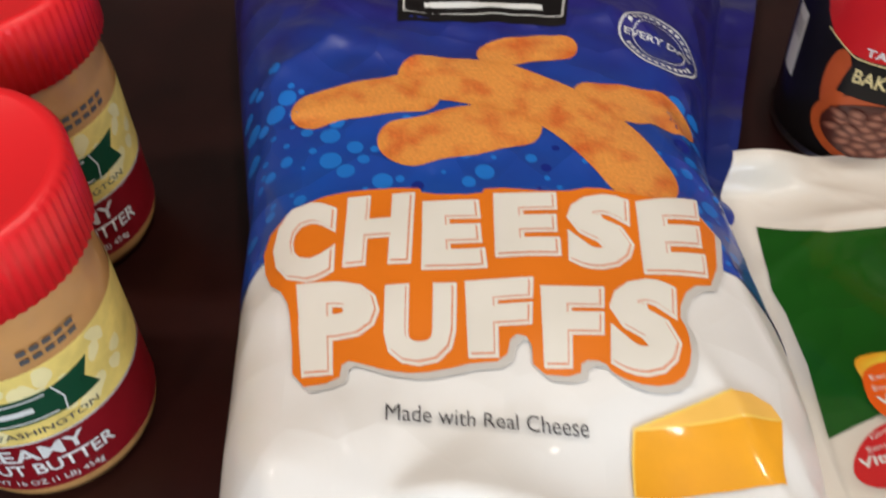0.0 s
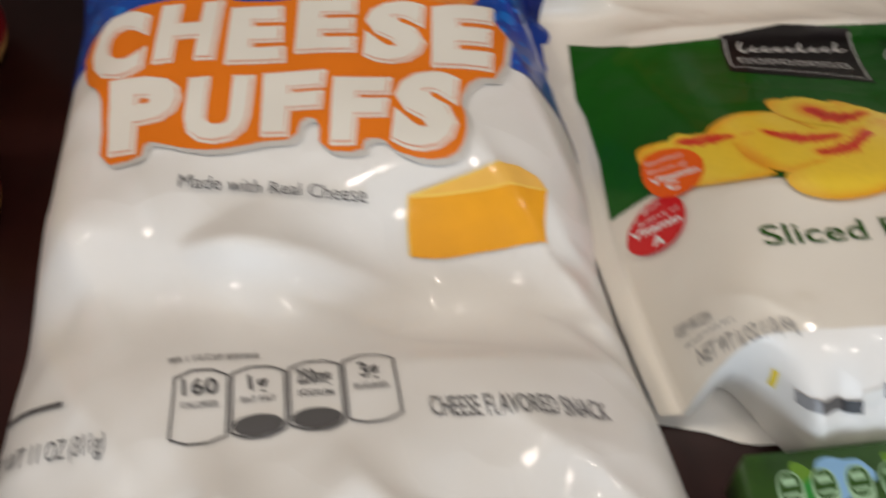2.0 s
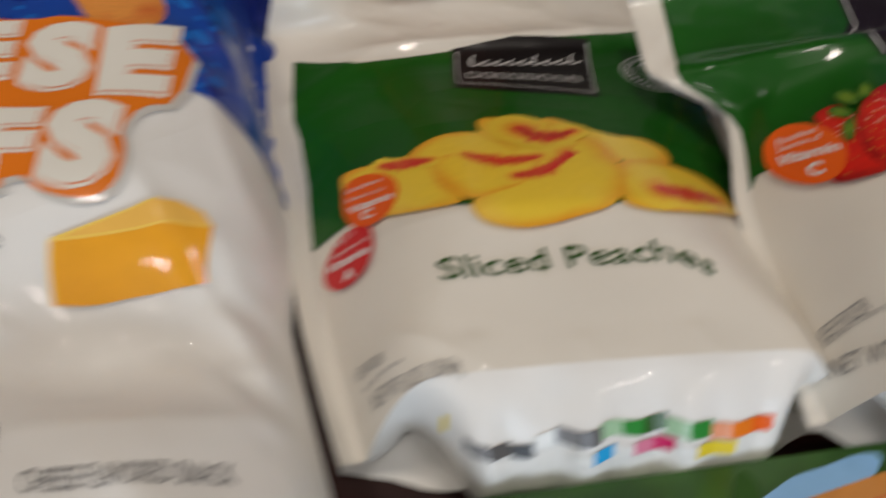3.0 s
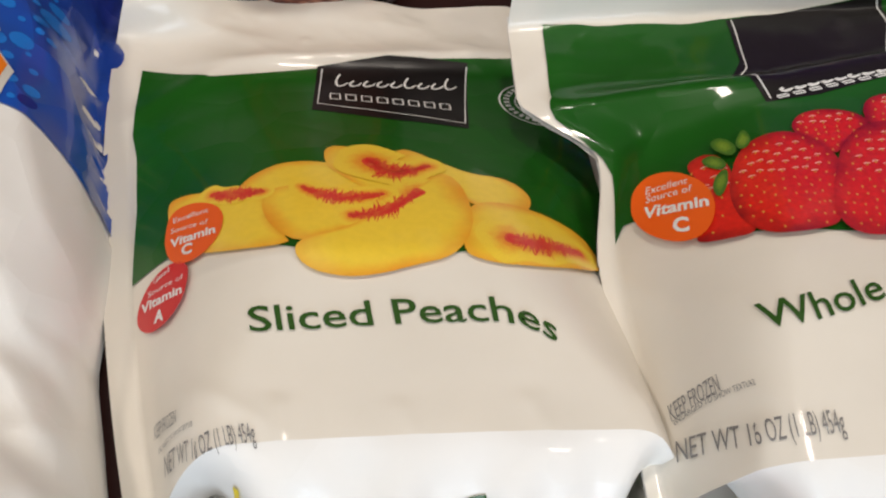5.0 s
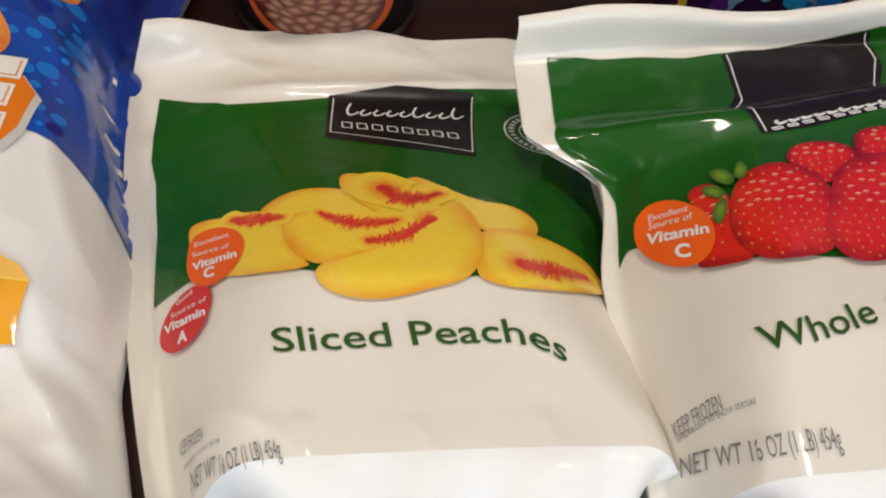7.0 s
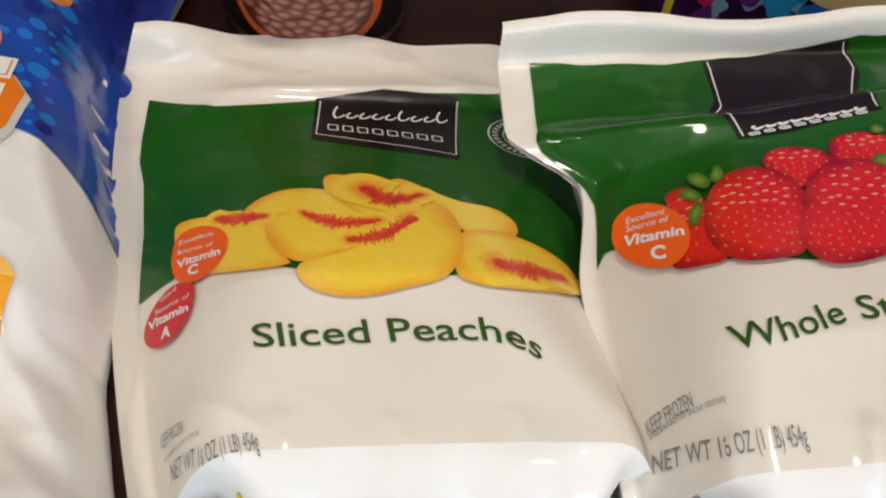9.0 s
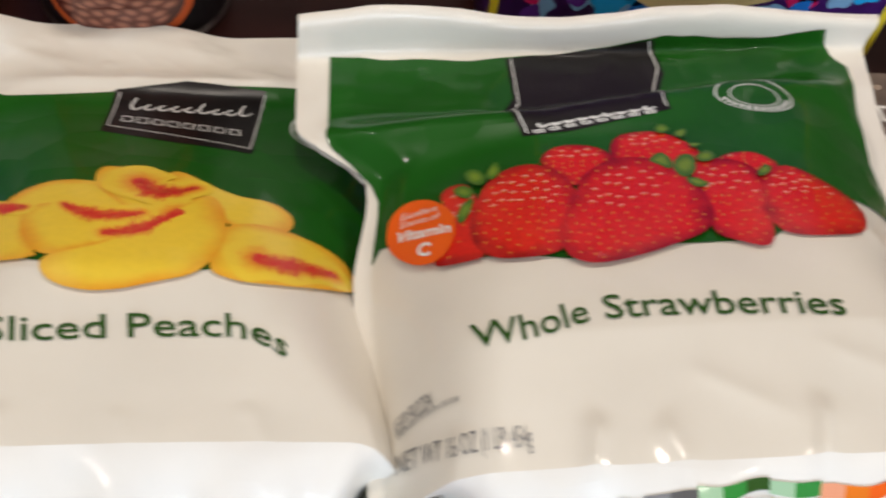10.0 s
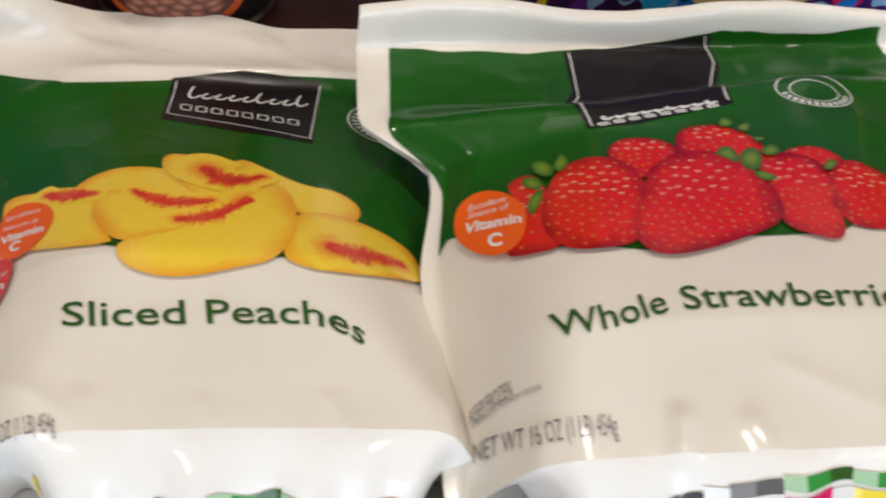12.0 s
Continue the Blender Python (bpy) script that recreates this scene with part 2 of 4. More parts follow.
def material(name, colour, rough=0.5, metal=0.0, grain=0.0, scale=60.0, bump=0.0, coat=0.0, crumple=0.0, spec=0.5):
    m = bpy.data.materials.new(name)
    m.use_nodes = True
    nodes, links = m.node_tree.nodes, m.node_tree.links
    b = nodes["Principled BSDF"]
    b.inputs["Base Color"].default_value = (*colour, 1)
    b.inputs["Roughness"].default_value = rough
    b.inputs["Metallic"].default_value = metal
    b.inputs["Coat Weight"].default_value = coat
    b.inputs["Coat Roughness"].default_value = 0.07
    b.inputs["Specular IOR Level"].default_value = spec
    if grain or bump:
        co = nodes.new("ShaderNodeTexCoord")
        tx = nodes.new("ShaderNodeTexNoise")
        tx.inputs["Scale"].default_value, tx.inputs["Detail"].default_value = scale, 6
        links.new(co.outputs["Object"], tx.inputs["Vector"])
        if grain:
            ramp = nodes.new("ShaderNodeMapRange")
            ramp.inputs[1].default_value, ramp.inputs[2].default_value = 0.3, 0.7
            ramp.inputs[3].default_value, ramp.inputs[4].default_value = 1 - grain, 1 + grain
            links.new(tx.outputs[0], ramp.inputs[0])
            mul = nodes.new("ShaderNodeVectorMath")
            mul.operation = "SCALE"
            mul.inputs[0].default_value = colour
            links.new(ramp.outputs[0], mul.inputs["Scale"])
            links.new(mul.outputs[0], b.inputs["Base Color"])
        if bump:
            bp = nodes.new("ShaderNodeBump")
            bp.inputs["Strength"].default_value, bp.inputs["Distance"].default_value = bump, 0.002
            links.new(tx.outputs[0], bp.inputs["Height"])
            links.new(bp.outputs[0], b.inputs["Normal"])
            if crumple:
                cells = nodes.new("ShaderNodeTexVoronoi")
                cells.inputs["Scale"].default_value = 38
                links.new(co.outputs["Object"], cells.inputs["Vector"])
                b2 = nodes.new("ShaderNodeBump")
                b2.inputs["Strength"].default_value, b2.inputs["Distance"].default_value = crumple, 0.004
                links.new(cells.outputs["Distance"], b2.inputs["Height"])
                links.new(bp.outputs[0], b2.inputs["Normal"])
                links.new(b2.outputs[0], b.inputs["Normal"])
    return m


FILM = dict(rough=0.36, coat=0.40, spec=0.16)
M_WHITE = material("white_film", (0.80, 0.78, 0.75), grain=0.03, scale=22, bump=0.10, crumple=0.36, rough=0.40, coat=0.22, spec=0.3)
# White film of the pouch fronts, with the warm light put into its colour.
M_WARM_FILM = material("warm_lit_film", (0.76, 0.71, 0.63), grain=0.03, scale=22, bump=0.12, crumple=0.08, **FILM)
M_GREEN = material("green_print", (0.009, 0.088, 0.006), grain=0.1, scale=25, bump=0.14, crumple=0.5, **FILM)
M_BLUE = material("blue_print", (0.008, 0.045, 0.40), grain=0.15, scale=25, bump=0.16, crumple=1.1, rough=0.34, coat=0.6, spec=0.3)
nodes, links = M_BLUE.node_tree.nodes, M_BLUE.node_tree.links
blue_uv = nodes.new("ShaderNodeUVMap")
blue_uv.uv_map = "print"
blue_noise = nodes.new("ShaderNodeTexNoise")
blue_noise.inputs["Scale"].default_value, blue_noise.inputs["Detail"].default_value = 0.28, 5
blue_split = nodes.new("ShaderNodeSeparateXYZ")
blue_sum = nodes.new("ShaderNodeMath")
blue_sum.operation, blue_sum.inputs[1].default_value = "MULTIPLY_ADD", 14.0
blue_range = nodes.new("ShaderNodeMapRange")
blue_range.inputs[1].default_value, blue_range.inputs[2].default_value = -25.0, -10.0
blue_mix = nodes.new("ShaderNodeMix")
blue_mix.data_type = "RGBA"
blue_mix.inputs[6].default_value, blue_mix.inputs[7].default_value = (0.008, 0.070, 0.40, 1), (0.018, 0.014, 0.16, 1)
links.new(blue_uv.outputs[0], blue_noise.inputs["Vector"])
links.new(blue_uv.outputs[0], blue_split.inputs[0])
links.new(blue_noise.outputs[0], blue_sum.inputs[0])
links.new(blue_split.outputs["Y"], blue_sum.inputs[2])
links.new(blue_sum.outputs[0], blue_range.inputs[0])
links.new(blue_range.outputs[0], blue_mix.inputs[0])
links.new(blue_mix.outputs[2], nodes["Principled BSDF"].inputs["Base Color"])
M_TABLE = material("dark_wood", (0.027, 0.0068, 0.0056), rough=0.38, grain=0.3, scale=20, bump=0.03)
M_TABLE.node_tree.nodes["Principled BSDF"].inputs["Specular IOR Level"].default_value = 0.24
M_RED = material("red_plastic", (0.84, 0.016, 0.022), rough=0.38)
M_BUTTER = material("peanut_butter", (0.58, 0.30, 0.11), rough=0.15, grain=0.1, scale=40)
M_BLACK = material("black_print", (0.010, 0.008, 0.008), rough=0.3, grain=0.1, scale=30, bump=0.12)
M_BLACK.node_tree.nodes["Principled BSDF"].inputs["Specular IOR Level"].default_value = 0.28
M_BOX = material("box_card", (0.25, 0.2, 0.15), rough=0.5)
M_WALL = material("wall_paint", (0.42, 0.39, 0.35), rough=0.8, grain=0.02, scale=8)

# ---- building helpers ----


def mesh_object(name, bm, mat, parent=None, label="", smooth=True):
    me = bpy.data.meshes.new(name)
    bm.to_mesh(me)
    bm.free()
    for m in (mat if isinstance(mat, (list, tuple)) else [mat]):
        me.materials.append(m)
    if smooth:
        me.polygons.foreach_set("use_smooth", [True] * len(me.polygons))
    ob = new(name, me)
    if parent:
        ob.parent = parent
        ob.matrix_parent_inverse = parent.matrix_world.inverted()
    if label:
        ob["label"] = label
    return ob


part = mesh_object


def sheet(surf, nu, nv, flip=False):
    bm = bmesh.new()
    rows = [[bm.verts.new(surf(i / nu, j / nv)) for i in range(nu + 1)] for j in range(nv + 1)]
    for j in range(nv):
        for i in range(nu):
            q = (rows[j][i], rows[j + 1][i], rows[j + 1][i + 1], rows[j][i + 1])
            bm.faces.new(q[::-1] if flip else q)
    return bm


def box_bm(x0, y0, z0, x1, y1, z1, bevel=0.001):
    bm = bmesh.new()
    bmesh.ops.create_cube(bm, size=1, matrix=Matrix.LocRotScale(((x0 + x1) / 2, (y0 + y1) / 2, (z0 + z1) / 2), None, (x1 - x0, y1 - y0, z1 - z0)))
    if bevel:
        bmesh.ops.bevel(bm, geom=bm.edges[:], offset=bevel, segments=2, affect="EDGES")
    return bm


def lathe(profile, seg=96):
    bm = bmesh.new()
    rings = []
    for r, z in profile:
        rings.append([bm.verts.new((r * math.cos(2 * math.pi * k / seg), r * math.sin(2 * math.pi * k / seg), z)) for k in range(seg)])
    for a, b in zip(rings, rings[1:]):
        for k in range(seg):
            bm.faces.new((a[k], a[(k + 1) % seg], b[(k + 1) % seg], b[k]))
    bm.faces.new(rings[0][::-1])
    bm.faces.new(rings[-1])
    return bm


def empty(name, at=(0, 0, 0), turn=0, **tags):
    ob = new(name)
    ob.matrix_world = pose(*at, 0, 0, turn)
    return tagged(ob, **tags)


# ---- printing on curved surfaces ----


def grid_cut(bm, step):
    """Cuts a flat mesh along a square grid, so that it can follow a curved surface."""
    for axis in (0, 1):
        vals = [v.co[axis] for v in bm.verts]
        k = math.ceil(min(vals) / step + 1e-6)
        while k * step < max(vals):
            co, no = [0, 0, 0], [0, 0, 0]
            co[axis], no[axis] = k * step, 1
            bmesh.ops.bisect_plane(bm, geom=bm.verts[:] + bm.edges[:] + bm.faces[:], plane_co=co, plane_no=no)
            k += 1
    return bm


def wrap(bm, surf, wide, long, lift):
    """Lays a flat print (millimetres, from the top left corner of the film) on a surface."""
    for v in bm.verts:
        a, b = v.co.x / 1000 / wide, -v.co.y / 1000 / long
        p = Vector(surf(a, b))
        e = 0.004
        n = (Vector(surf(a, b - e)) - Vector(surf(a, b + e))).cross(Vector(surf(a - e, b)) - Vector(surf(a + e, b)))
        if n.length > 1e-12:
            n.normalize()
        if n.dot(Vector((0, -0.5, 1))) < 0:
            n = -n
        v.co = p + n * lift
    return bm


def outline(points, step=4.0, rounds=2):
    """A filled outline whose corners are cut round."""
    pts = list(points)
    for _ in range(rounds):
        pts = [q for a, b in zip(pts, pts[1:] + pts[:1]) for q in ((mix(a[0], b[0], 0.25), mix(a[1], b[1], 0.25)), (mix(a[0], b[0], 0.75), mix(a[1], b[1], 0.75)))]
    bm = bmesh.new()
    vs = [bm.verts.new((x, y, 0)) for x, y in pts]
    es = [bm.edges.new((a, b)) for a, b in zip(vs, vs[1:] + vs[:1])]
    bmesh.ops.triangle_fill(bm, edges=es, use_beauty=True)
    return grid_cut(bm, step)


def blob(cx, cy, rx, ry, turn=0.0, tip=0.0, rough=0.0, rings=9, seg=40, seed=0):
    """A round printed shape; tip makes it run to a point below, rough makes the rim uneven."""
    bm = bmesh.new()
    uv = bm.loops.layers.uv.new("shape")
    ct, st = math.cos(radians(turn)), math.sin(radians(turn))
    rows, flat = [], {}
    for j in range(1, rings + 1):
        row = []
        for k in range(seg):
            w = 2 * math.pi * k / seg
            c, d = math.cos(w) * j / rings, math.sin(w) * j / rings
            f = 1 + rough * (math.sin(3 * w + seed) + 0.6 * math.sin(5 * w + 2 * seed))
            x, y = c * rx * f * (1 + tip * d * (0.9 if d < 0 else 0.2)), d * ry * f
            v = bm.verts.new((cx + ct * x - st * y, cy + st * x + ct * y, 0))
            flat[v] = (c, d)
            row.append(v)
        rows.append(row)
    mid = bm.verts.new((cx, cy, 0))
    flat[mid] = (0, 0)
    for k in range(seg):
        bm.faces.new((mid, rows[0][k], rows[0][(k + 1) % seg]))
    for a, b in zip(rows, rows[1:]):
        for k in range(seg):
            bm.faces.new((a[k], b[k], b[(k + 1) % seg], a[(k + 1) % seg]))
    for f in bm.faces:
        for lp in f.loops:
            lp[uv].uv = flat[lp.vert]
    return bm


def petal(points, rings=7, rounds=2):
    """A printed shape inside a rounded outline, shaded from its middle to its rim."""
    pts = list(points)
    for _ in range(rounds):
        pts = [q for a, b in zip(pts, pts[1:] + pts[:1]) for q in ((mix(a[0], b[0], 0.25), mix(a[1], b[1], 0.25)), (mix(a[0], b[0], 0.75), mix(a[1], b[1], 0.75)))]
    n = len(pts)
    cx, cy = sum(p[0] for p in pts) / n, sum(p[1] for p in pts) / n
    bm = bmesh.new()
    uv = bm.loops.layers.uv.new("shape")
    flat = {}
    mid = bm.verts.new((cx, cy, 0))
    flat[mid] = (0, 0)
    rows = []
    for j in range(1, rings + 1):
        row = []
        for k, (x, y) in enumerate(pts):
            q = j / rings
            v = bm.verts.new((mix(cx, x, q), mix(cy, y, q), 0))
            w = math.atan2(y - cy, x - cx)
            flat[v] = (q * math.cos(w), q * math.sin(w))
            row.append(v)
        rows.append(row)
    for k in range(n):
        bm.faces.new((mid, rows[0][k], rows[0][(k + 1) % n]))
    for a, b in zip(rows, rows[1:]):
        for k in range(n):
            bm.faces.new((a[k], b[k], b[(k + 1) % n], a[(k + 1) % n]))
    for f in bm.faces:
        for lp in f.loops:
            lp[uv].uv = flat[lp.vert]
    return bm, pts, (cx, cy)


def strip(points, r0, r1, n=40, m=10, wobble=0.0):
    """A printed roll along a bent line of three points, with round ends."""
    (ax, ay), (bx, by), (cx, cy) = points
    bm = bmesh.new()
    uv = bm.loops.layers.uv.new("shape")
    rows, flat = [], {}
    span = math.hypot(bx - ax, by - ay) + math.hypot(cx - bx, cy - by)
    lo, hi = -r0 / span, 1 + r1 / span
    for j in range(n + 1):
        s = mix(lo, hi, 0.5 - 0.5 * math.cos(math.pi * j / n))
        t = min(1.0, max(0.0, s))
        px = (1 - t) ** 2 * ax + 2 * t * (1 - t) * bx + t * t * cx
        py = (1 - t) ** 2 * ay + 2 * t * (1 - t) * by + t * t * cy
        dx = 2 * (1 - t) * (bx - ax) + 2 * t * (cx - bx)
        dy = 2 * (1 - t) * (by - ay) + 2 * t * (cy - by)
        d = math.hypot(dx, dy)
        dx, dy = dx / d, dy / d
        over = (s - t) * span
        px, py = px + dx * over, py + dy * over
        r = mix(r0, r1, t)
        w = math.sqrt(max(0.0, 1 - (over / r) ** 2)) * r * (1 + wobble * math.sin(s * 11 + ax))
        row = []
        for k in range(m + 1):
            g = 2 * k / m - 1
            v = bm.verts.new((px - dy * w * g, py + dx * w * g, 0))
            flat[v] = (over / r, g)
            row.append(v)
        rows.append(row)
    for a, b in zip(rows, rows[1:]):
        for k in range(m):
            bm.faces.new((a[k], b[k], b[k + 1], a[k + 1]))
    for f in bm.faces:
        for lp in f.loops:
            lp[uv].uv = flat[lp.vert]
    return bm


def letters(body, weight=0.0):
    """The outlines of a line of writing as a flat mesh, one unit high."""
    cu = bpy.data.curves.new("writing", "FONT")
    cu.body, cu.size, cu.offset, cu.resolution_u, cu.fill_mode = body, 1.0, weight, 3, "BOTH"
    ob = new("writing", cu)
    me = bpy.data.meshes.new_from_object(ob.evaluated_get(bpy.context.evaluated_depsgraph_get()))
    bm = bmesh.new()
    bm.from_mesh(me)
    bpy.data.objects.remove(ob)
    bpy.data.meshes.remove(me)
    return bm


def ends(bm):
    xs, ys = [v.co.x for v in bm.verts], [v.co.y for v in bm.verts]
    return min(xs), max(xs), min(ys), max(ys)


def write(body, x0, y0, x1, y1, high, weight=0.0, arch=0.0, step=4.0):
    """Writing along a line from (x0, y0) to (x1, y1), capitals high tall."""
    bm = letters(body, weight)
    lo, hi, _, _ = ends(bm)
    n = math.hypot(x1 - x0, y1 - y0)
    c, s = (x1 - x0) / n, (y1 - y0) / n
    for v in bm.verts:
        t = (v.co.x - lo) / (hi - lo)
        x, y = t * n, v.co.y / 0.70 * high + arch * math.sin(math.pi * t)
        v.co = (x0 + c * x - s * y, y0 + s * x + c * y, 0)
    return grid_cut(bm, step)


def write_on(body, line, high, weight=0.0, step=4.0):
    """Writing that follows a line of points, capitals high tall."""
    bm = letters(body, weight)
    lo, hi, _, _ = ends(bm)
    runs = [math.hypot(b[0] - a[0], b[1] - a[1]) for a, b in zip(line, line[1:])]
    total = sum(runs)
    for v in bm.verts:
        d, k = (v.co.x - lo) / (hi - lo) * total, 0
        while k < len(runs) - 1 and d > runs[k]:
            d -= runs[k]
            k += 1
        q = d / runs[k]
        (ax, ay), (bx, by) = line[k], line[k + 1]
        h = v.co.y / 0.70 * high
        v.co = (mix(ax, bx, q) - 0.25 * h * (by - ay) / runs[k], mix(ay, by, q) + h, 0)
    return grid_cut(bm, step)


def letter_quad(body, corners, weight, inset=(0, 0, 0, 0)):
    """One letter stretched between four corners (top left, top right, bottom right, bottom left)."""
    bm = letters(body, weight)
    lo, hi, bo, to = ends(bm)
    (ax, ay), (bx, by), (cx, cy), (dx, dy) = corners
    wide, tall = math.hypot(bx - ax, by - ay), math.hypot(dx - ax, dy - ay)
    for v in bm.verts:
        p = mix(inset[0] / wide, 1 - inset[1] / wide, (v.co.x - lo) / (hi - lo))
        q = mix(inset[2] / tall, 1 - inset[3] / tall, (to - v.co.y) / (to - bo))
        v.co = (mix(mix(ax, bx, p), mix(dx, cx, p), q), mix(mix(ay, by, p), mix(dy, cy, p), q), 0)
    return grid_cut(bm, 5.0)


def ring2d(cx, cy, r, wide, seg=48, squash=1.0):
    bm = bmesh.new()
    a = [bm.verts.new((cx + (r - wide) * math.cos(2 * math.pi * k / seg), cy + squash * (r - wide) * math.sin(2 * math.pi * k / seg), 0)) for k in range(seg)]
    b = [bm.verts.new((cx + r * math.cos(2 * math.pi * k / seg), cy + squash * r * math.sin(2 * math.pi * k / seg), 0)) for k in range(seg)]
    for k in range(seg):
        bm.faces.new((a[k], b[k], b[(k + 1) % seg], a[(k + 1) % seg]))
    return bm


def bars(rows, step=4.0):
    """Plain bars, each (x0, y0, x1, y1, thickness), as one flat mesh."""
    bm = bmesh.new()
    for x0, y0, x1, y1, th in rows:
        n = math.hypot(x1 - x0, y1 - y0)
        ox, oy = -(y1 - y0) / n * th / 2, (x1 - x0) / n * th / 2
        bm.faces.new([bm.verts.new((x, y, 0)) for x, y in ((x0 - ox, y0 - oy), (x1 - ox, y1 - oy), (x1 + ox, y1 + oy), (x0 + ox, y0 + oy))])
    return grid_cut(bm, step)


def join(parts):
    bm = bmesh.new()
    for p in parts:
        me = bpy.data.meshes.new("t")
        p.to_mesh(me)
        p.free()
        bm.from_mesh(me)
        bpy.data.meshes.remove(me)
    return bm


LIFT = 0.00010


class Film:
    """A printed film: lays prints on it one above the other."""

    def __init__(self, thing, surf, wide, long, under=0):
        self.thing, self.surf, self.wide, self.long, self.n = thing, surf, wide, long, under

    def lay(self, name, bm, mat, label="", level=None, parent=None):
        if level is None:
            self.n += 1
            level = self.n
        else:
            self.n = max(self.n, level)
        uv = bm.loops.layers.uv.get("print") or bm.loops.layers.uv.new("print")
        for f in bm.faces:
            for lp in f.loops:
                lp[uv].uv = (lp.vert.co.x / 10, lp.vert.co.y / 10)
        return part(name, wrap(bm, self.surf, self.wide, self.long, 0.00060 + LIFT * level), mat, parent or self.thing, label)


def photo(name, inner, outer, start, end, spots=None, amount=0.0, scale=3.0, grain=0.12, gloss=0.3):
    """A printed picture: one colour in the middle of a shape, another at its rim, with grain and spots."""
    m = bpy.data.materials.new(name)
    m.use_nodes = True
    nodes, links = m.node_tree.nodes, m.node_tree.links
    b = nodes["Principled BSDF"]
    b.inputs["Roughness"].default_value, b.inputs["Coat Weight"].default_value, b.inputs["Coat Roughness"].default_value = gloss, 0.25, 0.12
    shape, flat = nodes.new("ShaderNodeUVMap"), nodes.new("ShaderNodeUVMap")
    shape.uv_map, flat.uv_map = "shape", "print"
    size = nodes.new("ShaderNodeVectorMath")
    size.operation = "LENGTH"
    links.new(shape.outputs[0], size.inputs[0])
    tx = nodes.new("ShaderNodeTexNoise")
    tx.inputs["Scale"].default_value, tx.inputs["Detail"].default_value = scale, 5
    links.new(flat.outputs[0], tx.inputs["Vector"])
    add = nodes.new("ShaderNodeMath")
    add.operation = "MULTIPLY_ADD"
    links.new(tx.outputs[0], add.inputs[0])
    add.inputs[1].default_value = 0.5
    links.new(size.outputs["Value"], add.inputs[2])
    rg = nodes.new("ShaderNodeMapRange")
    rg.interpolation_type = "SMOOTHSTEP"
    rg.inputs[1].default_value, rg.inputs[2].default_value = start + 0.25, end + 0.25
    links.new(add.outputs[0], rg.inputs[0])
    mx = nodes.new("ShaderNodeMix")
    mx.data_type = "RGBA"
    mx.inputs[6].default_value, mx.inputs[7].default_value = (*inner, 1), (*outer, 1)
    links.new(rg.outputs[0], mx.inputs[0])
    last = mx.outputs[2]
    if spots:
        t2 = nodes.new("ShaderNodeTexNoise")
        t2.inputs["Scale"].default_value, t2.inputs["Detail"].default_value = scale * 0.45, 4
        links.new(flat.outputs[0], t2.inputs["Vector"])
        r2 = nodes.new("ShaderNodeMapRange")
        r2.inputs[1].default_value, r2.inputs[2].default_value, r2.inputs[4].default_value = 0.48, 0.68, amount
        links.new(t2.outputs[0], r2.inputs[0])
        m2 = nodes.new("ShaderNodeMix")
        m2.data_type = "RGBA"
        m2.inputs[7].default_value = (*spots, 1)
        links.new(last, m2.inputs[6])
        links.new(r2.outputs[0], m2.inputs[0])
        last = m2.outputs[2]
    t3 = nodes.new("ShaderNodeTexNoise")
    t3.inputs["Scale"].default_value, t3.inputs["Detail"].default_value = scale * 5, 3
    links.new(flat.outputs[0], t3.inputs["Vector"])
    r3 = nodes.new("ShaderNodeMapRange")
    r3.inputs[1].default_value, r3.inputs[2].default_value, r3.inputs[3].default_value, r3.inputs[4].default_value = 0.3, 0.7, 1 - grain, 1 + grain
    links.new(t3.outputs[0], r3.inputs[0])
    sc = nodes.new("ShaderNodeVectorMath")
    sc.operation = "SCALE"
    links.new(last, sc.inputs[0])
    links.new(r3.outputs[0], sc.inputs["Scale"])
    links.new(sc.outputs[0], b.inputs["Base Color"])
    return m


P_PUFF = photo("puff_print", (0.80, 0.31, 0.065), (0.74, 0.27, 0.05), 0.5, 1.2, (0.62, 0.105, 0.02), 0.8, 1.3, 0.14)
P_PEACH = photo("peach_print", (0.86, 0.60, 0.045), (0.80, 0.32, 0.012), 0.66, 1.10, (0.88, 0.66, 0.12), 0.5, 0.6, 0.03)
P_BERRY = photo("strawberry_print", (0.66, 0.014, 0.005), (0.24, 0.002, 0.002), 0.66, 1.10, (0.72, 0.028, 0.010), 0.6, 0.9, 0.12)
P_LEAF = photo("leaf_print", (0.16, 0.26, 0.02), (0.05, 0.14, 0.01), 0.2, 0.9, None, 0, 2, 0.2)
P_PIT = photo("peach_pit_print", (0.68, 0.022, 0.022), (0.70, 0.07, 0.03), 0.4, 1.0, (0.72, 0.20, 0.04), 0.6, 6.0, 0.2)
P_BLUSH = photo("peach_blush_print", (0.80, 0.24, 0.02), (0.86, 0.60, 0.05), 0.1, 0.80, None, 0, 3.0, 0.05)
P_BEAN = photo("bean_print", (0.34, 0.13, 0.08), (0.12, 0.03, 0.018), 0.1, 0.95, None, 0, 3, 0.1)
M_SEED = material("seed_print", (0.60, 0.27, 0.04), rough=0.35)
M_SHEEN = material("pale_print", (0.80, 0.50, 0.40), rough=0.35)
M_ORANGE = material("orange_print", (0.78, 0.19, 0.012), grain=0.04, scale=30, **FILM)
M_LINE = material("red_orange_print", (0.74, 0.30, 0.17), **FILM)
M_SHADE = material("shadow_print", (0.58, 0.55, 0.51), **FILM)
M_RIM = material("pale_cheese_print", (0.90, 0.60, 0.12), **FILM)
M_LETTER = material("cream_letter_print", (0.80, 0.76, 0.68), grain=0.02, scale=40, **FILM)
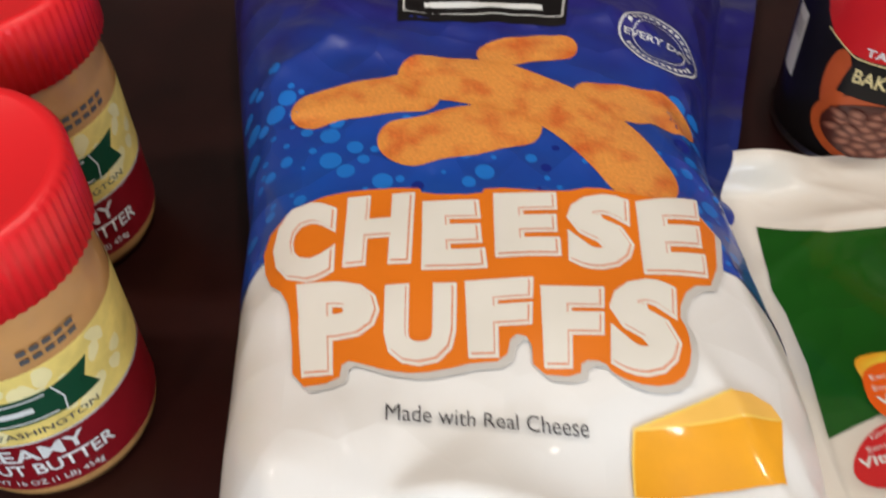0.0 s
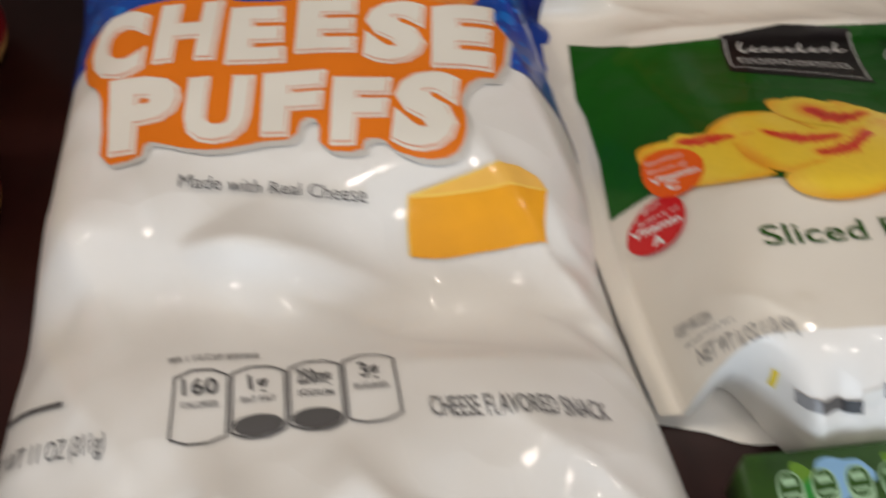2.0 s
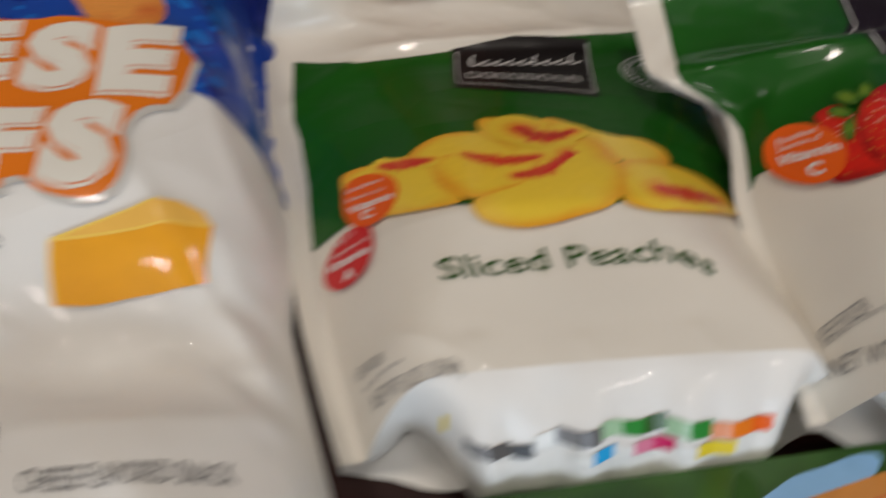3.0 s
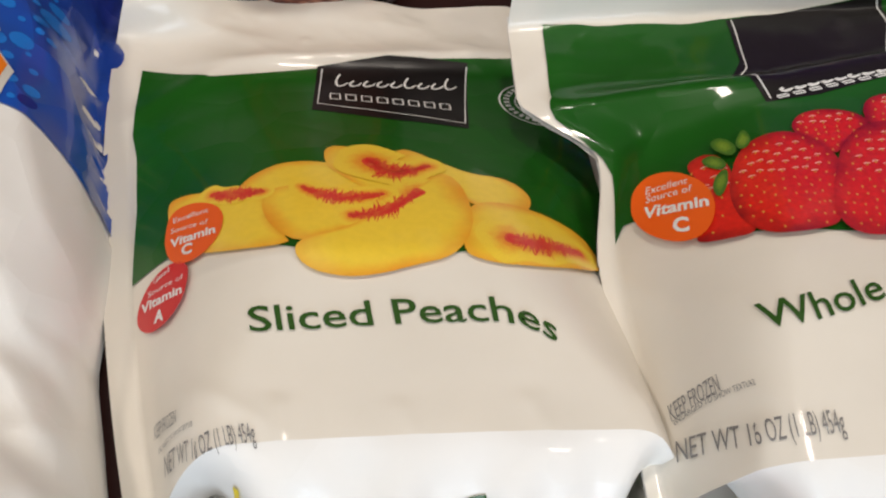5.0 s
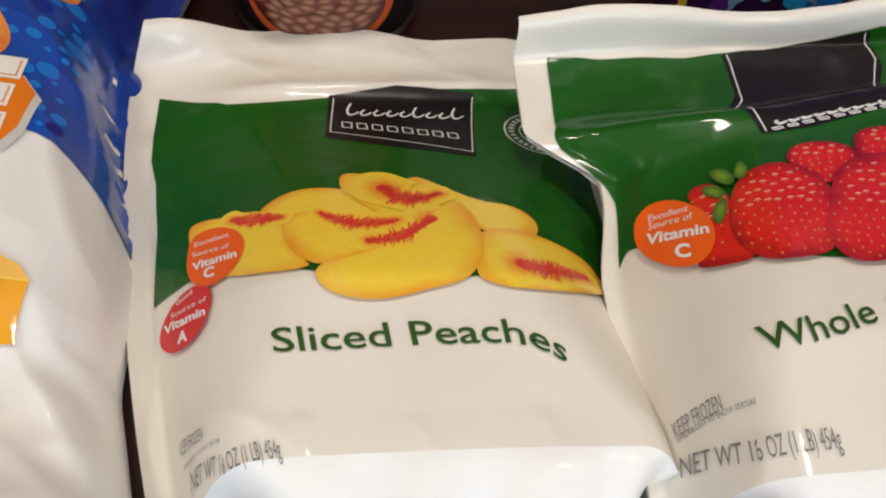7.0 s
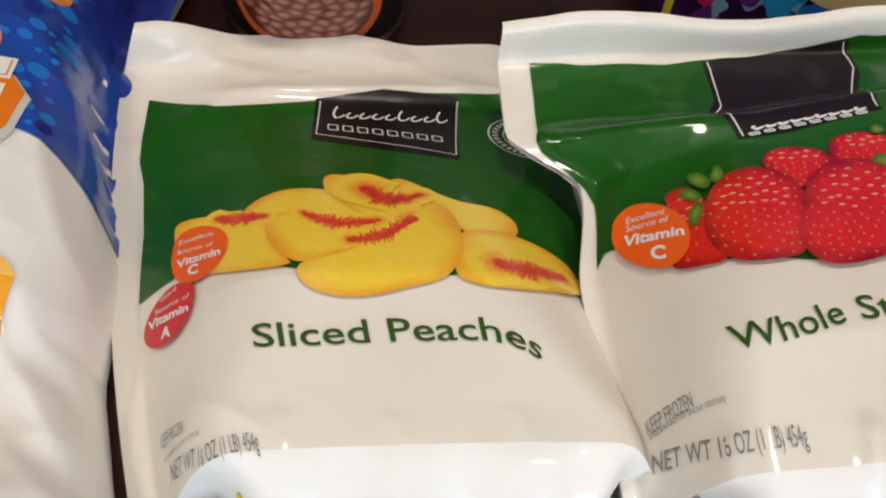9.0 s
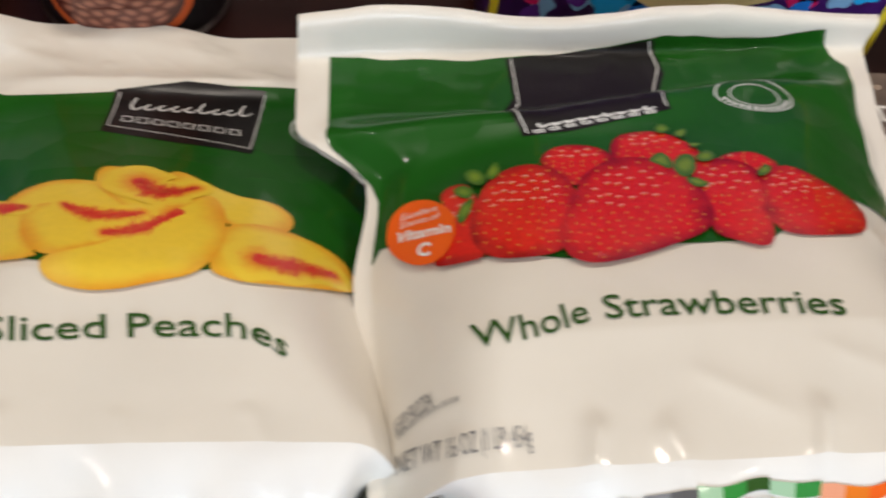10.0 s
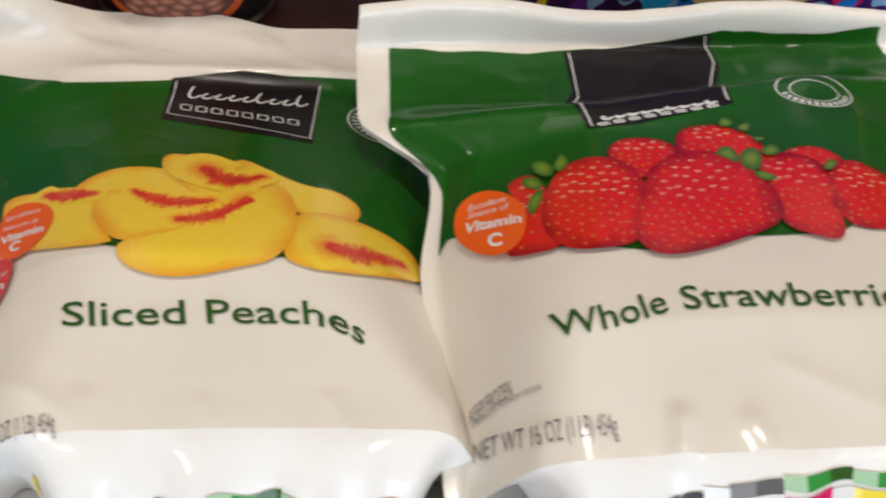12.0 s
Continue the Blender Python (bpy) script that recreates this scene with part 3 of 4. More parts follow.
M_GREY = material("grey_print", (0.11, 0.105, 0.105), **FILM)
M_INK = material("dark_grey_print", (0.055, 0.05, 0.05), **FILM)
M_PALE = material("white_print", (0.74, 0.74, 0.72), **FILM)
M_DOT = material("light_blue_print", (0.016, 0.17, 0.60), **FILM)
M_NAVY = material("navy_print", (0.010, 0.022, 0.22), **FILM)
M_FAINT = material("pale_grey_print", (0.21, 0.20, 0.195), **FILM)
M_VITC = material("orange_badge_print", (0.82, 0.12, 0.010), **FILM)
M_VITA = material("red_badge_print", (0.60, 0.014, 0.016), **FILM)
M_DKGREEN = material("dark_green_print", (0.028, 0.085, 0.012), **FILM)
M_WEDGE_A = material("cheese_front_print", (0.86, 0.38, 0.02), grain=0.05, scale=60, **FILM)
M_WEDGE_B = material("cheese_top_print", (0.88, 0.50, 0.10), grain=0.05, scale=60, **FILM)
M_YELLOW = material("yellow_print", (0.80, 0.62, 0.04), **FILM)
M_MAGENTA = material("magenta_print", (0.60, 0.015, 0.12), **FILM)
M_CYAN = material("cyan_print", (0.02, 0.36, 0.72), **FILM)
M_CREAM_LABEL = material("cream_yellow_label", (0.90, 0.69, 0.20), grain=0.18, scale=70, rough=0.35)
M_PEANUT = material("pale_yellow_label", (0.92, 0.80, 0.42), grain=0.1, scale=70, rough=0.35)
M_WINE = material("wine_red_label", (0.23, 0.006, 0.012), grain=0.1, scale=50, rough=0.3)
M_FLAG = material("dark_green_label", (0.006, 0.062, 0.028), rough=0.35)
M_TERRA = material("terracotta_print", (0.50, 0.085, 0.02), grain=0.12, scale=60, rough=0.3)
M_GOLD = material("gold_print", (0.72, 0.58, 0.28), rough=0.35)
M_TIN = material("tin_metal", (0.55, 0.54, 0.52), rough=0.25, metal=1.0)
M_STONE = material("stone_print", (0.27, 0.20, 0.15), rough=0.4, grain=0.35, scale=90)
M_PLANK = material("orange_wood_print", (0.52, 0.20, 0.03), rough=0.35, grain=0.2, scale=40)
M_LEAFY = material("leafy_print", (0.045, 0.13, 0.02), rough=0.35, grain=0.55, scale=35)
M_SKYBLUE = material("sky_blue_print", (0.22, 0.42, 0.66), rough=0.35, grain=0.1, scale=30)
M_PURPLE = material("purple_print", (0.12, 0.025, 0.26), rough=0.35, grain=0.3, scale=60)

# ---- the room and the table ----
floor = part("floor", box_bm(-2.6, -2.6, -0.84, 3.0, 3.0, -0.80, 0), M_BOX, smooth=False)
tagged(floor, "plain brown floor under the table", "floor", kind="structure")
for name, b in (("wall_north", (-2.6, 3.0, -0.8, 3.0, 3.1, 1.75)), ("wall_east", (3.0, -2.6, -0.8, 3.1, 3.0, 1.75)), ("wall_west", (-2.7, -2.6, -0.8, -2.6, 3.0, 1.75))):
    tagged(part(name, box_bm(*b, 0), M_WALL, smooth=False), "plain cream painted wall", "wall", kind="structure")
for k, b in enumerate(((-2.6, -2.7, -0.8, -0.7, -2.6, 1.75), (1.3, -2.7, -0.8, 3.0, -2.6, 1.75), (-0.7, -2.7, -0.8, 1.3, -2.6, 0.1), (-0.7, -2.7, 1.4, 1.3, -2.6, 1.75))):
    tagged(part("wall_south_%d" % (k + 1), box_bm(*b, 0), M_WALL, smooth=False), "plain cream painted wall beside the window", "wall", kind="structure")
tagged(part("ceiling", box_bm(-2.6, -2.6, 1.75, 3.0, 3.0, 1.8, 0), M_WALL, smooth=False), "plain cream ceiling", "ceiling", kind="structure")

table = empty("table", (0.3, 0.3, -0.8), label="dark brown wooden table with a smooth top", category="table")
part("table_top", box_bm(-0.75, -0.45, -0.04, 1.35, 1.05, 0.0, 0.003), M_TABLE, table)
for x in (-0.68, 1.28):
    for y in (-0.38, 0.98):
        part("leg", box_bm(x - 0.035, y - 0.035, -0.8, x + 0.035, y + 0.035, -0.04, 0.003), M_TABLE, table)

# ---- cheese puffs ----
puffs = empty("cheese_puff_bag", (0.03, 0.32, 0), label="blue and white plastic bag of cheese puffs on the table", category="snack bag")
front = part("front_panel", sheet(cheese_face, 104, 248), M_WHITE, puffs)
part("back_panel", sheet(cheese_back, 40, 80, True), M_WHITE, puffs)
f = Film(puffs, cheese_face, CHEESE_W, CHEESE_L)
f.lay("blue_field", outline([(-0.4, -2), (130, -2), (260.4, -2), (260.4, -180), (260.4, -366), (255, -365), (246, -354), (235, -345), (222, -342), (130, -341), (40, -340), (16, -342), (6, -349), (1, -355)], 3.0, 1), M_BLUE, "blue printed upper half", 1)
rnd = random.Random(4)
dots, spots = [], []
for k in range(230):
    x, y = rnd.uniform(12, 236), rnd.uniform(-334, -262)
    r = rnd.choice((1.2, 1.8, 2.6, 3.4, 4.6)) * rnd.uniform(0.85, 1.2)
    if rnd.random() > (y + 340) / 85:
        (spots if k % 6 == 0 else dots).append((x, y, r))
for k in range(150):
    x = rnd.choice((rnd.uniform(6, 40), rnd.uniform(214, 234), rnd.uniform(214, 234)))
    (spots if k % 4 == 0 else dots).append((x, rnd.uniform(-338, -225), rnd.choice((1.6, 2.8, 3.8, 4.6)) * rnd.uniform(0.85, 1.15)))
kept = []
for d in dots:
    if all(math.hypot(d[0] - e[0], d[1] - e[1]) > d[2] + e[2] + 0.3 for e in kept):
        kept.append(d)
navy = []
for d in spots:
    if all(math.hypot(d[0] - e[0], d[1] - e[1]) > d[2] + e[2] + 0.3 for e in kept + navy):
        navy.append(d)
for x, y, r in navy:
    f.lay("navy_dot", blob(x, y, r, r, rings=2, seg=14), M_NAVY, "", 2)
for x, y, r in kept:
    f.lay("blue_dot", blob(x, y, r, r, rings=2, seg=14), M_DOT, "", 2)
f.lay("brand_patch", outline([(84, -150), (165, -148), (164, -194), (83, -198)], 4, 0), M_BLACK, "black printed brand patch", 3)
f.lay("patch_line", bars([(86, -191, 162, -188, 0.7), (86, -191, 87, -152, 0.7), (162, -188, 163, -150, 0.7), (96, -184, 152, -182, 4)]), M_PALE, "", 4)
f.lay("stamp", join([ring2d(210, -192, 21, 1.0), ring2d(210, -192, 14, 0.5)]), M_PALE, "round white printed stamp", 4)
f.lay("stamp_writing", write("EVERY DAY", 192, -194, 228, -193, 4.6, 0.01), M_PALE, "", 5)
f.lay("stamp_rim", bars([(210 + 17.5 * math.cos(w), -192 + 17.5 * math.sin(w), 210 + 17.5 * math.cos(w + 0.12), -192 + 17.5 * math.sin(w + 0.12), 2.2) for w in [k * 0.2 for k in range(32)] if abs(math.sin(w)) > 0.35]), M_PALE, "", 4)
PUFFS = (
    (((131.4, -219.1), (147.8, -213.7), (160.1, -210.9)), 10, 10, 3),
    (((179.7, -248.3), (200.1, -245.2), (214.8, -244.7)), 13, 14.5, 3),
    (((40.2, -261.1), (64, -256.5), (88.9, -251.2)), 11, 13.5, 3.7),
    (((83.5, -285.2), (105, -279), (133, -269)), 14.5, 16, 3.8),
    (((99.5, -240.3), (161.6, -238.8), (190.7, -296.7)), 16.5, 19, 5),
)
for pts, a, b, level in PUFFS:
    f.lay("printed_puff", strip(pts, a, b, wobble=0.035), P_PUFF, "", level)
LOGO = ((16, -334), (20, -357), (30, -367), (34, -385), (36, -411), (55, -411), (56, -401), (66, -404), (75, -407), (86, -408), (102, -404), (107, -402), (122, -400), (125, -388), (133, -389), (133, -404), (152, -405), (153, -398), (162, -398), (166, -404), (180, -407), (193, -404), (199, -394), (199, -381), (196, -373), (203, -358), (217, -354), (224, -312), (186, -312), (168, -308), (152, -313), (118, -312), (115, -317), (89, -318), (87, -313), (50, -317), (30, -322))
f.lay("logo_shadow", outline([(x + 2.6, y - 2.4) for x, y in LOGO], 4, 1), M_SHADE, "soft grey printed shadow of the letters", 7.6)
f.lay("logo_field", outline(LOGO, 4, 1), M_ORANGE, "orange printed field behind the letters", 9.0)
big = (
    ("C", ((21.1, -318.3), (50.8, -322.2), (50.7, -363.9), (22.8, -362.4))),
    ("H", ((55.1, -320.2), (85.5, -316.7), (83.6, -357.3), (54.2, -358.5))),
    ("E", ((88.8, -322.5), (114.5, -320), (116.6, -357.6), (87.9, -360.4))),
    ("E", ((120.8, -316), (150.3, -313.2), (148.9, -349.3), (120.1, -352.2))),
    ("S", ((154.1, -314.5), (185, -311.2), (181.1, -353.4), (151, -356))),
    ("E", ((185.7, -315.8), (217.3, -304.1), (213.1, -351.6), (184.2, -355.7))),
    ("P", ((34.5, -363.2), (71.1, -366.3), (70.2, -408.5), (39.5, -407))),
    ("U", ((72.8, -368.3), (103, -365.6), (101.5, -403.9), (72.4, -405.7))),
    ("F", ((106.4, -364.6), (135.9, -360.9), (132.6, -397.7), (106.7, -400.1))),
    ("F", ((138.5, -365.1), (166, -363.6), (161.8, -401.3), (137.4, -402))),
    ("S", ((168.2, -359.8), (199.6, -355.8), (193.8, -402.4), (163.7, -404.4))),
)
for ch, box in big:
    a = f.lay("letter", letter_quad(ch, box, 0.075), M_LETTER, "", 11.4)
    f.lay("letter_line", letter_quad(ch, box, 0.045, (1.5, 1.5, 1.5, 1.5)), M_LINE, "", 12.7, a)
    f.lay("letter_face", letter_quad(ch, box, 0.045, (1.1, 2.3, 1.1, 2.3)), M_LETTER, "", 14, a)
f.lay("writing", write_on("Made with Real Cheese", ((73.9, -427.3), (93, -427.5), (112.8, -428), (132.9, -427.5), (153.3, -426.1)), 6.4), M_INK)
f.lay("printed_cheese_side", outline(((171.9, -421.4), (233.2, -412.4), (230.1, -435.7), (169.6, -440.6)), 4, 0), M_WEDGE_A, "orange printed cheese wedge", 8)
f.lay("printed_cheese_top", outline(((171.9, -421.4), (212.9, -405.8), (220.6, -404.4), (229.3, -407), (233.2, -412.4)), 4, 0), M_WEDGE_B, "", 9.2)
f.lay("printed_cheese_rim", bars([(171.9, -421.4, 169.6, -440.6, 1.0), (171.9, -421.4, 233.2, -412.4, 1.0), (171.9, -421.4, 212.9, -405.8, 1.0)], 4), M_RIM, "", 9.8)
for k in range(4):
    tomb = []
    x0, b, c = 74.5 + 20.1 * k, -535 + 2.9 * k, -508.5 + 2.9 * k
    tomb.append(bars([(x0, b, x0, c - 2, 0.8), (x0 + 18.6, b + 2, x0 + 18.6, c, 0.8), (x0, b, x0 + 6, b - 1.6, 0.8), (x0 + 6, b - 1.6, x0 + 13, b - 1, 0.8), (x0 + 13, b - 1, x0 + 18.6, b + 2, 0.8), (x0, c - 2, x0 + 6, c + 1.4, 0.8), (x0 + 6, c + 1.4, x0 + 13, c + 2.2, 0.8), (x0 + 13, c + 2.2, x0 + 18.6, c, 0.8)]))
    tomb.append(write(("160", "1g", "250mg", "3g")[k], x0 + (3 if k in (0, 2) else 6), c - 9, x0 + (15.5 if k in (0, 2) else 13), c - 8, 6.5, 0.02))
    tomb.append(write(("CALORIES", "SAT FAT", "SODIUM", "SUGARS")[k], x0 + 3, c - 14.5, x0 + 15.5, c - 13.5, 2.6, 0.01))
    if k in (1, 2):
        tomb.append(blob(x0 + 9.3, b + 3.4, 8.6, 4.2, 6, rings=3))
    f.lay("nutrition_mark", join(tomb), M_GREY, "grey printed nutrition mark", 3)
f.lay("writing", write("PER 1 1/2 CUP SERVING", 72, -504, 104, -499.5, 2.8, 0.01), M_GREY, "", 3)
f.lay("writing", write("CHEESE FLAVORED SNACK", 163.5, -525.5, 228, -522, 8.0, 0.0), M_GREY, "", 3)
f.lay("writing", write("NET WT 11 OZ (311g)", 4, -538, 53, -537.5, 7.0, 0.0), M_GREY, "", 3)
f.lay("small_writing", bars([(8, -516, 35, -517.5, 2.2)]), M_GREY, "", 3)



def brand_mark(film, upper, lower, tall, low, level):
    """A brand mark as plain shapes: a slanting hand-drawn line above a row of small blocks."""
    (ax, ay), (bx, by) = upper
    strokes = []
    for k in range(9):
        q0, q1 = k / 9, (k + 0.75) / 9
        x0, y0, x1, y1 = mix(ax, bx, q0), mix(ay, by, q0), mix(ax, bx, q1), mix(ay, by, q1)
        h = tall * (1.0, 0.5, 0.5, 0.5, 0.5, 0.9, 0.5, 0.5, 1.0)[k]
        strokes.append(strip(((x0 + 2.6, y0 + h), (x0 - 0.6, y0 + 0.3 * h), (x0 + 1.6, y0)), 0.42, 0.62, 10, 2))
        strokes.append(strip(((x0 + 1.6, y0), (x1 - 1.0, y1 - 0.4), (x1 + 1.2, y1 + 0.3 * tall)), 0.55, 0.35, 8, 2))
    film.lay("brand_mark", join(strokes), M_PALE, "white brand mark as plain shapes", level)
    (ax, ay), (bx, by) = lower
    rows = []
    for k in range(8):
        x0, y0, x1, y1 = mix(ax, bx, k / 8), mix(ay, by, k / 8), mix(ax, bx, (k + 0.62) / 8), mix(ay, by, (k + 0.62) / 8)
        rows += [(x0, y0, x1, y1, 0.6), (x0, y0 + low, x1, y1 + low, 0.6), (x0, y0, x0, y0 + low, 0.6), (x1, y1, x1, y1 + low, 0.6)]
    film.lay("brand_mark", bars(rows, 3), M_PALE, "", level)


# ---- sliced peaches ----
peach = empty("frozen_peach_bag", (0.26, 0.25, 0), label="white and green plastic pouch of frozen sliced peaches", category="food bag")
part("front_panel", sheet(peach_face, 140, 176), M_WARM_FILM, peach)
part("bottom_gusset", sheet(peach_gusset, 92, 24), M_WHITE, peach)
part("back_panel", sheet(peach_back, 30, 30, True), M_WHITE, peach)
f = Film(peach, peach_face, PEACH_W, PEACH_L)
f.lay("green_field", outline(((13.6, -55.2), (43.8, -61.6), (69.3, -56.8), (95.4, -51.4), (122.2, -45.8), (177.4, -38.8), (205, -36), (206, -180), (189, -186), (120, -195), (77, -191), (45, -181), (28.6, -174.2), (12.3, -175.5), (15.1, -139.4), (14.4, -109.6), (12, -95.4)), 3, 0), M_GREEN, "green printed field", 1)
f.lay("brand_patch", outline(((90.7, -51.3), (122.3, -43.7), (159.3, -43.2), (152.7, -100.1), (120.4, -95), (87.5, -87.1)), 3, 0), M_BLACK, "black printed brand patch", 3)
f.lay("patch_line", bars([(92.8, -53, 90, -81.5, 0.5), (90, -81.5, 151.7, -95.4, 0.5), (151.7, -95.4, 158.6, -45.7, 0.5)], 3), M_PALE, "", 4.5)
brand_mark(f, ((98, -65.1), (152.7, -63.8)), ((95.8, -76.8), (149.8, -83.4)), 9.0, 5.0, 4.5)
f.lay("stamp", join([ring2d(187, -72, 17, 0.8), ring2d(187, -72, 10, 0.7)] + [bars([(187 + 13.5 * math.cos(w), -72 + 13.5 * math.sin(w), 187 + 13.5 * math.cos(w + 0.13), -72 + 13.5 * math.sin(w + 0.13), 2.6) for w in [k * 0.22 for k in range(28)]])]), M_PALE, "round white printed stamp", 3)
SLICES = (
    ((55, -152), (60, -144), (67, -138), (76, -134), (90, -135), (99, -140), (105, -148), (106, -159), (86, -169), (66, -162)),
    ((116, -131), (120, -124), (125, -124), (136, -135), (147, -142), (160, -141), (168, -148), (168, -156), (164, -164), (153, -168), (142, -165), (131, -151), (116, -141)),
    ((91, -120), (110, -126), (118, -135), (130, -139), (132, -147), (119, -158), (107, -161), (98, -149), (90, -139)),
    ((29, -150), (30, -144), (37, -144), (48, -148), (66, -152), (72, -186), (74, -188), (67, -190), (51, -187), (38, -180), (30, -162)),
    ((65, -159), (70, -153), (82, -153), (96, -158), (110, -155), (119, -158), (107, -176), (93, -182), (80, -188), (73, -187), (66, -174)),
    ((139, -171), (144, -164), (155, -161), (169, -162), (184, -165), (190, -171), (193, -185), (169, -198), (150, -200), (139, -197), (134, -193)),
    ((94, -181), (112, -170), (126, -153), (135, -142), (141, -151), (142, -171), (139, -185), (131, -196), (116, -200), (103, -204), (90, -205), (78, -201), (74, -193), (78, -187), (87, -184)),
)
for pts in SLICES:
    f.lay("printed_peach_slice", petal(pts)[0], P_PEACH)
PITS = (
    (((47.2, -150), (56, -154.9), (66, -155)), 2, 1.6),
    (((80.8, -155), (91, -167.5), (109.4, -160.6)), 1.9, 2.4),
    (((96.6, -174.2), (110.6, -174.7), (123.7, -158.3)), 2.2, 3.8),
    (((107.9, -135.2), (113.2, -149.8), (129.9, -138.6)), 5, 2.4),
    (((153.2, -185.7), (162.3, -188.4), (181.7, -181.2)), 4.6, 2.6),
)
for pts, a, b in PITS:
    rnd = random.Random(int(pts[0][0]))
    a, b = 1.35 * a, 1.35 * b
    f.lay("printed_peach_blush", strip(pts, 2.1 * a, 2.1 * b, 40, 10, wobble=0.1), P_BLUSH, "", 11)
    hairs = [strip(pts, a * 0.42, b * 0.42, 50, 4, wobble=0.3)]
    for k in range(150):
        q = k / 149
        hx = (1 - q) ** 2 * pts[0][0] + 2 * q * (1 - q) * pts[1][0] + q * q * pts[2][0]
        hy = (1 - q) ** 2 * pts[0][1] + 2 * q * (1 - q) * pts[1][1] + q * q * pts[2][1]
        w, n = rnd.uniform(-0.5, 0.5) + (1.2 if k % 2 else -1.9), (0.6 + 0.30 * mix(a, b, q)) * rnd.uniform(1.5, 4.4) * math.sin(math.pi * (0.1 + 0.8 * q))
        hairs.append(strip(((hx, hy), (hx + 0.5 * n * math.cos(w), hy + 0.5 * n * math.sin(w)), (hx + n * math.cos(w), hy + n * math.sin(w))), 0.42, 0.12, 5, 2))
    f.lay("printed_peach_pit", join(hairs), P_PIT, "", 12)
badge = f.lay("vitamin_badge", petal(((28.2, -162.5), (30.2, -152.1), (37.4, -149.8), (47, -154.4), (51.5, -163.3), (50.1, -174.5), (44.5, -182.7), (37.4, -185), (30.7, -180.1), (28.1, -170.6)))[0], M_VITC, "orange round printed badge", 13)
f.lay("writing", join([write_on("Excellent", ((31.7, -158.1), (45.6, -159.9)), 2.8), write_on("Source of", ((30.6, -163.4), (45.2, -166.7)), 2.8), write_on("Vitamin", ((30.2, -171.2), (47.9, -174)), 4.6, 0.03), write_on("C", ((34.6, -178.3), (38.8, -179.7)), 5.4, 0.04)]), M_PALE, "", 14, badge)
badge = f.lay("vitamin_badge", petal(((14.7, -193.5), (17.6, -186.4), (24.2, -180.2), (31.9, -179.3), (36.8, -184.3), (37.1, -192.2), (34.1, -202), (27.8, -207.7), (20.3, -206.1), (15.8, -199.7)))[0], M_VITA, "red round printed badge", 13)
f.lay("writing", join([write_on("Good", ((23.2, -184.6), (29.8, -183.2)), 2.6), write_on("Source of", ((20.5, -189), (35.1, -191.6)), 2.6), write_on("Vitamin", ((17.1, -193.9), (34.2, -198.2)), 4.2, 0.03), write_on("A", ((22.4, -202.8), (26.4, -204.7)), 5.0, 0.04)]), M_PALE, "", 14, badge)
f.lay("writing", write_on("Sliced", ((55.6, -225.7), (76.8, -225.7), (98, -224.7)), 10.6, 0.008), M_DKGREEN, "", 2)
f.lay("writing", write_on("Peaches", ((105.5, -224.3), (118.3, -223.9), (131.9, -223.5), (142.5, -223.6), (150.6, -225.7), (156.4, -229.3), (160.9, -233.6)), 10.6, 0.008), M_DKGREEN, "", 2)
f.lay("writing", write_on("KEEP FROZEN", ((16.4, -249.9), (25.4, -255.8)), 5.6), M_FAINT, "", 2)
f.lay("small_writing", write_on("ENLARGED TO SHOW TEXTURE", ((17.2, -257.1), (30.6, -263.4)), 2.0), M_FAINT, "", 2)
f.lay("writing", write_on("NET WT 16 OZ (1 LB) 454g", ((18.1, -268.4), (29.9, -275.7), (49.8, -275.1)), 7.2), M_FAINT, "", 2)


def colour_bar(film, x0, y0, x1, y1, cells, size):
    for k, (mat, up) in enumerate(cells):
        a, b = k / len(cells), (k + 1) / len(cells)
        film.lay("colour_patch", bars([(mix(x0, x1, a), mix(y0, y1, a) + up, mix(x0, x1, b), mix(y0, y1, b) + up, size)]), mat, "", 1)


M_LTGREEN = material("light_green_print", (0.36, 0.56, 0.36), **FILM)
M_LIME = material("lime_print", (0.13, 0.27, 0.03), **FILM)
M_MIDGREEN = material("mid_green_print", (0.03, 0.25, 0.04), **FILM)
M_SALMON = material("salmon_print", (0.80, 0.34, 0.20), **FILM)
M_MIDGREY = material("mid_grey_print", (0.22, 0.22, 0.23), **FILM)
M_PINK = material("pink_print", (0.72, 0.22, 0.34), **FILM)
CELLS = [(M_MIDGREY, 0), (M_GREY, -1), (M_BLACK, -2), (M_PALE, 0), (M_MIDGREY, 1), (M_GREY, 1), (M_LTGREEN, 2), (M_MIDGREEN, 2), (M_DKGREEN, 2), (M_LTGREEN, 1), (M_MIDGREEN, 1), (M_SALMON, 0), (M_ORANGE, 0), (M_VITC, 0)]
LOWER = [(M_PALE, 0), (M_CYAN, 0), (M_PALE, 0), (M_PINK, 1), (M_MAGENTA, 1), (M_PALE, 0), (M_YELLOW, 0), (M_YELLOW, 0)]
g = Film(peach, peach_gusset, PEACH_W, 0.05)
colour_bar(g, 44, -20, 176, -19, CELLS, 4.2)
colour_bar(g, 88, -24.3, 160, -23.7, LOWER, 3.6)
g.lay("colour_patch", bars([(38, -15, 36, -23, 2.2)]), M_YELLOW, "", 1)

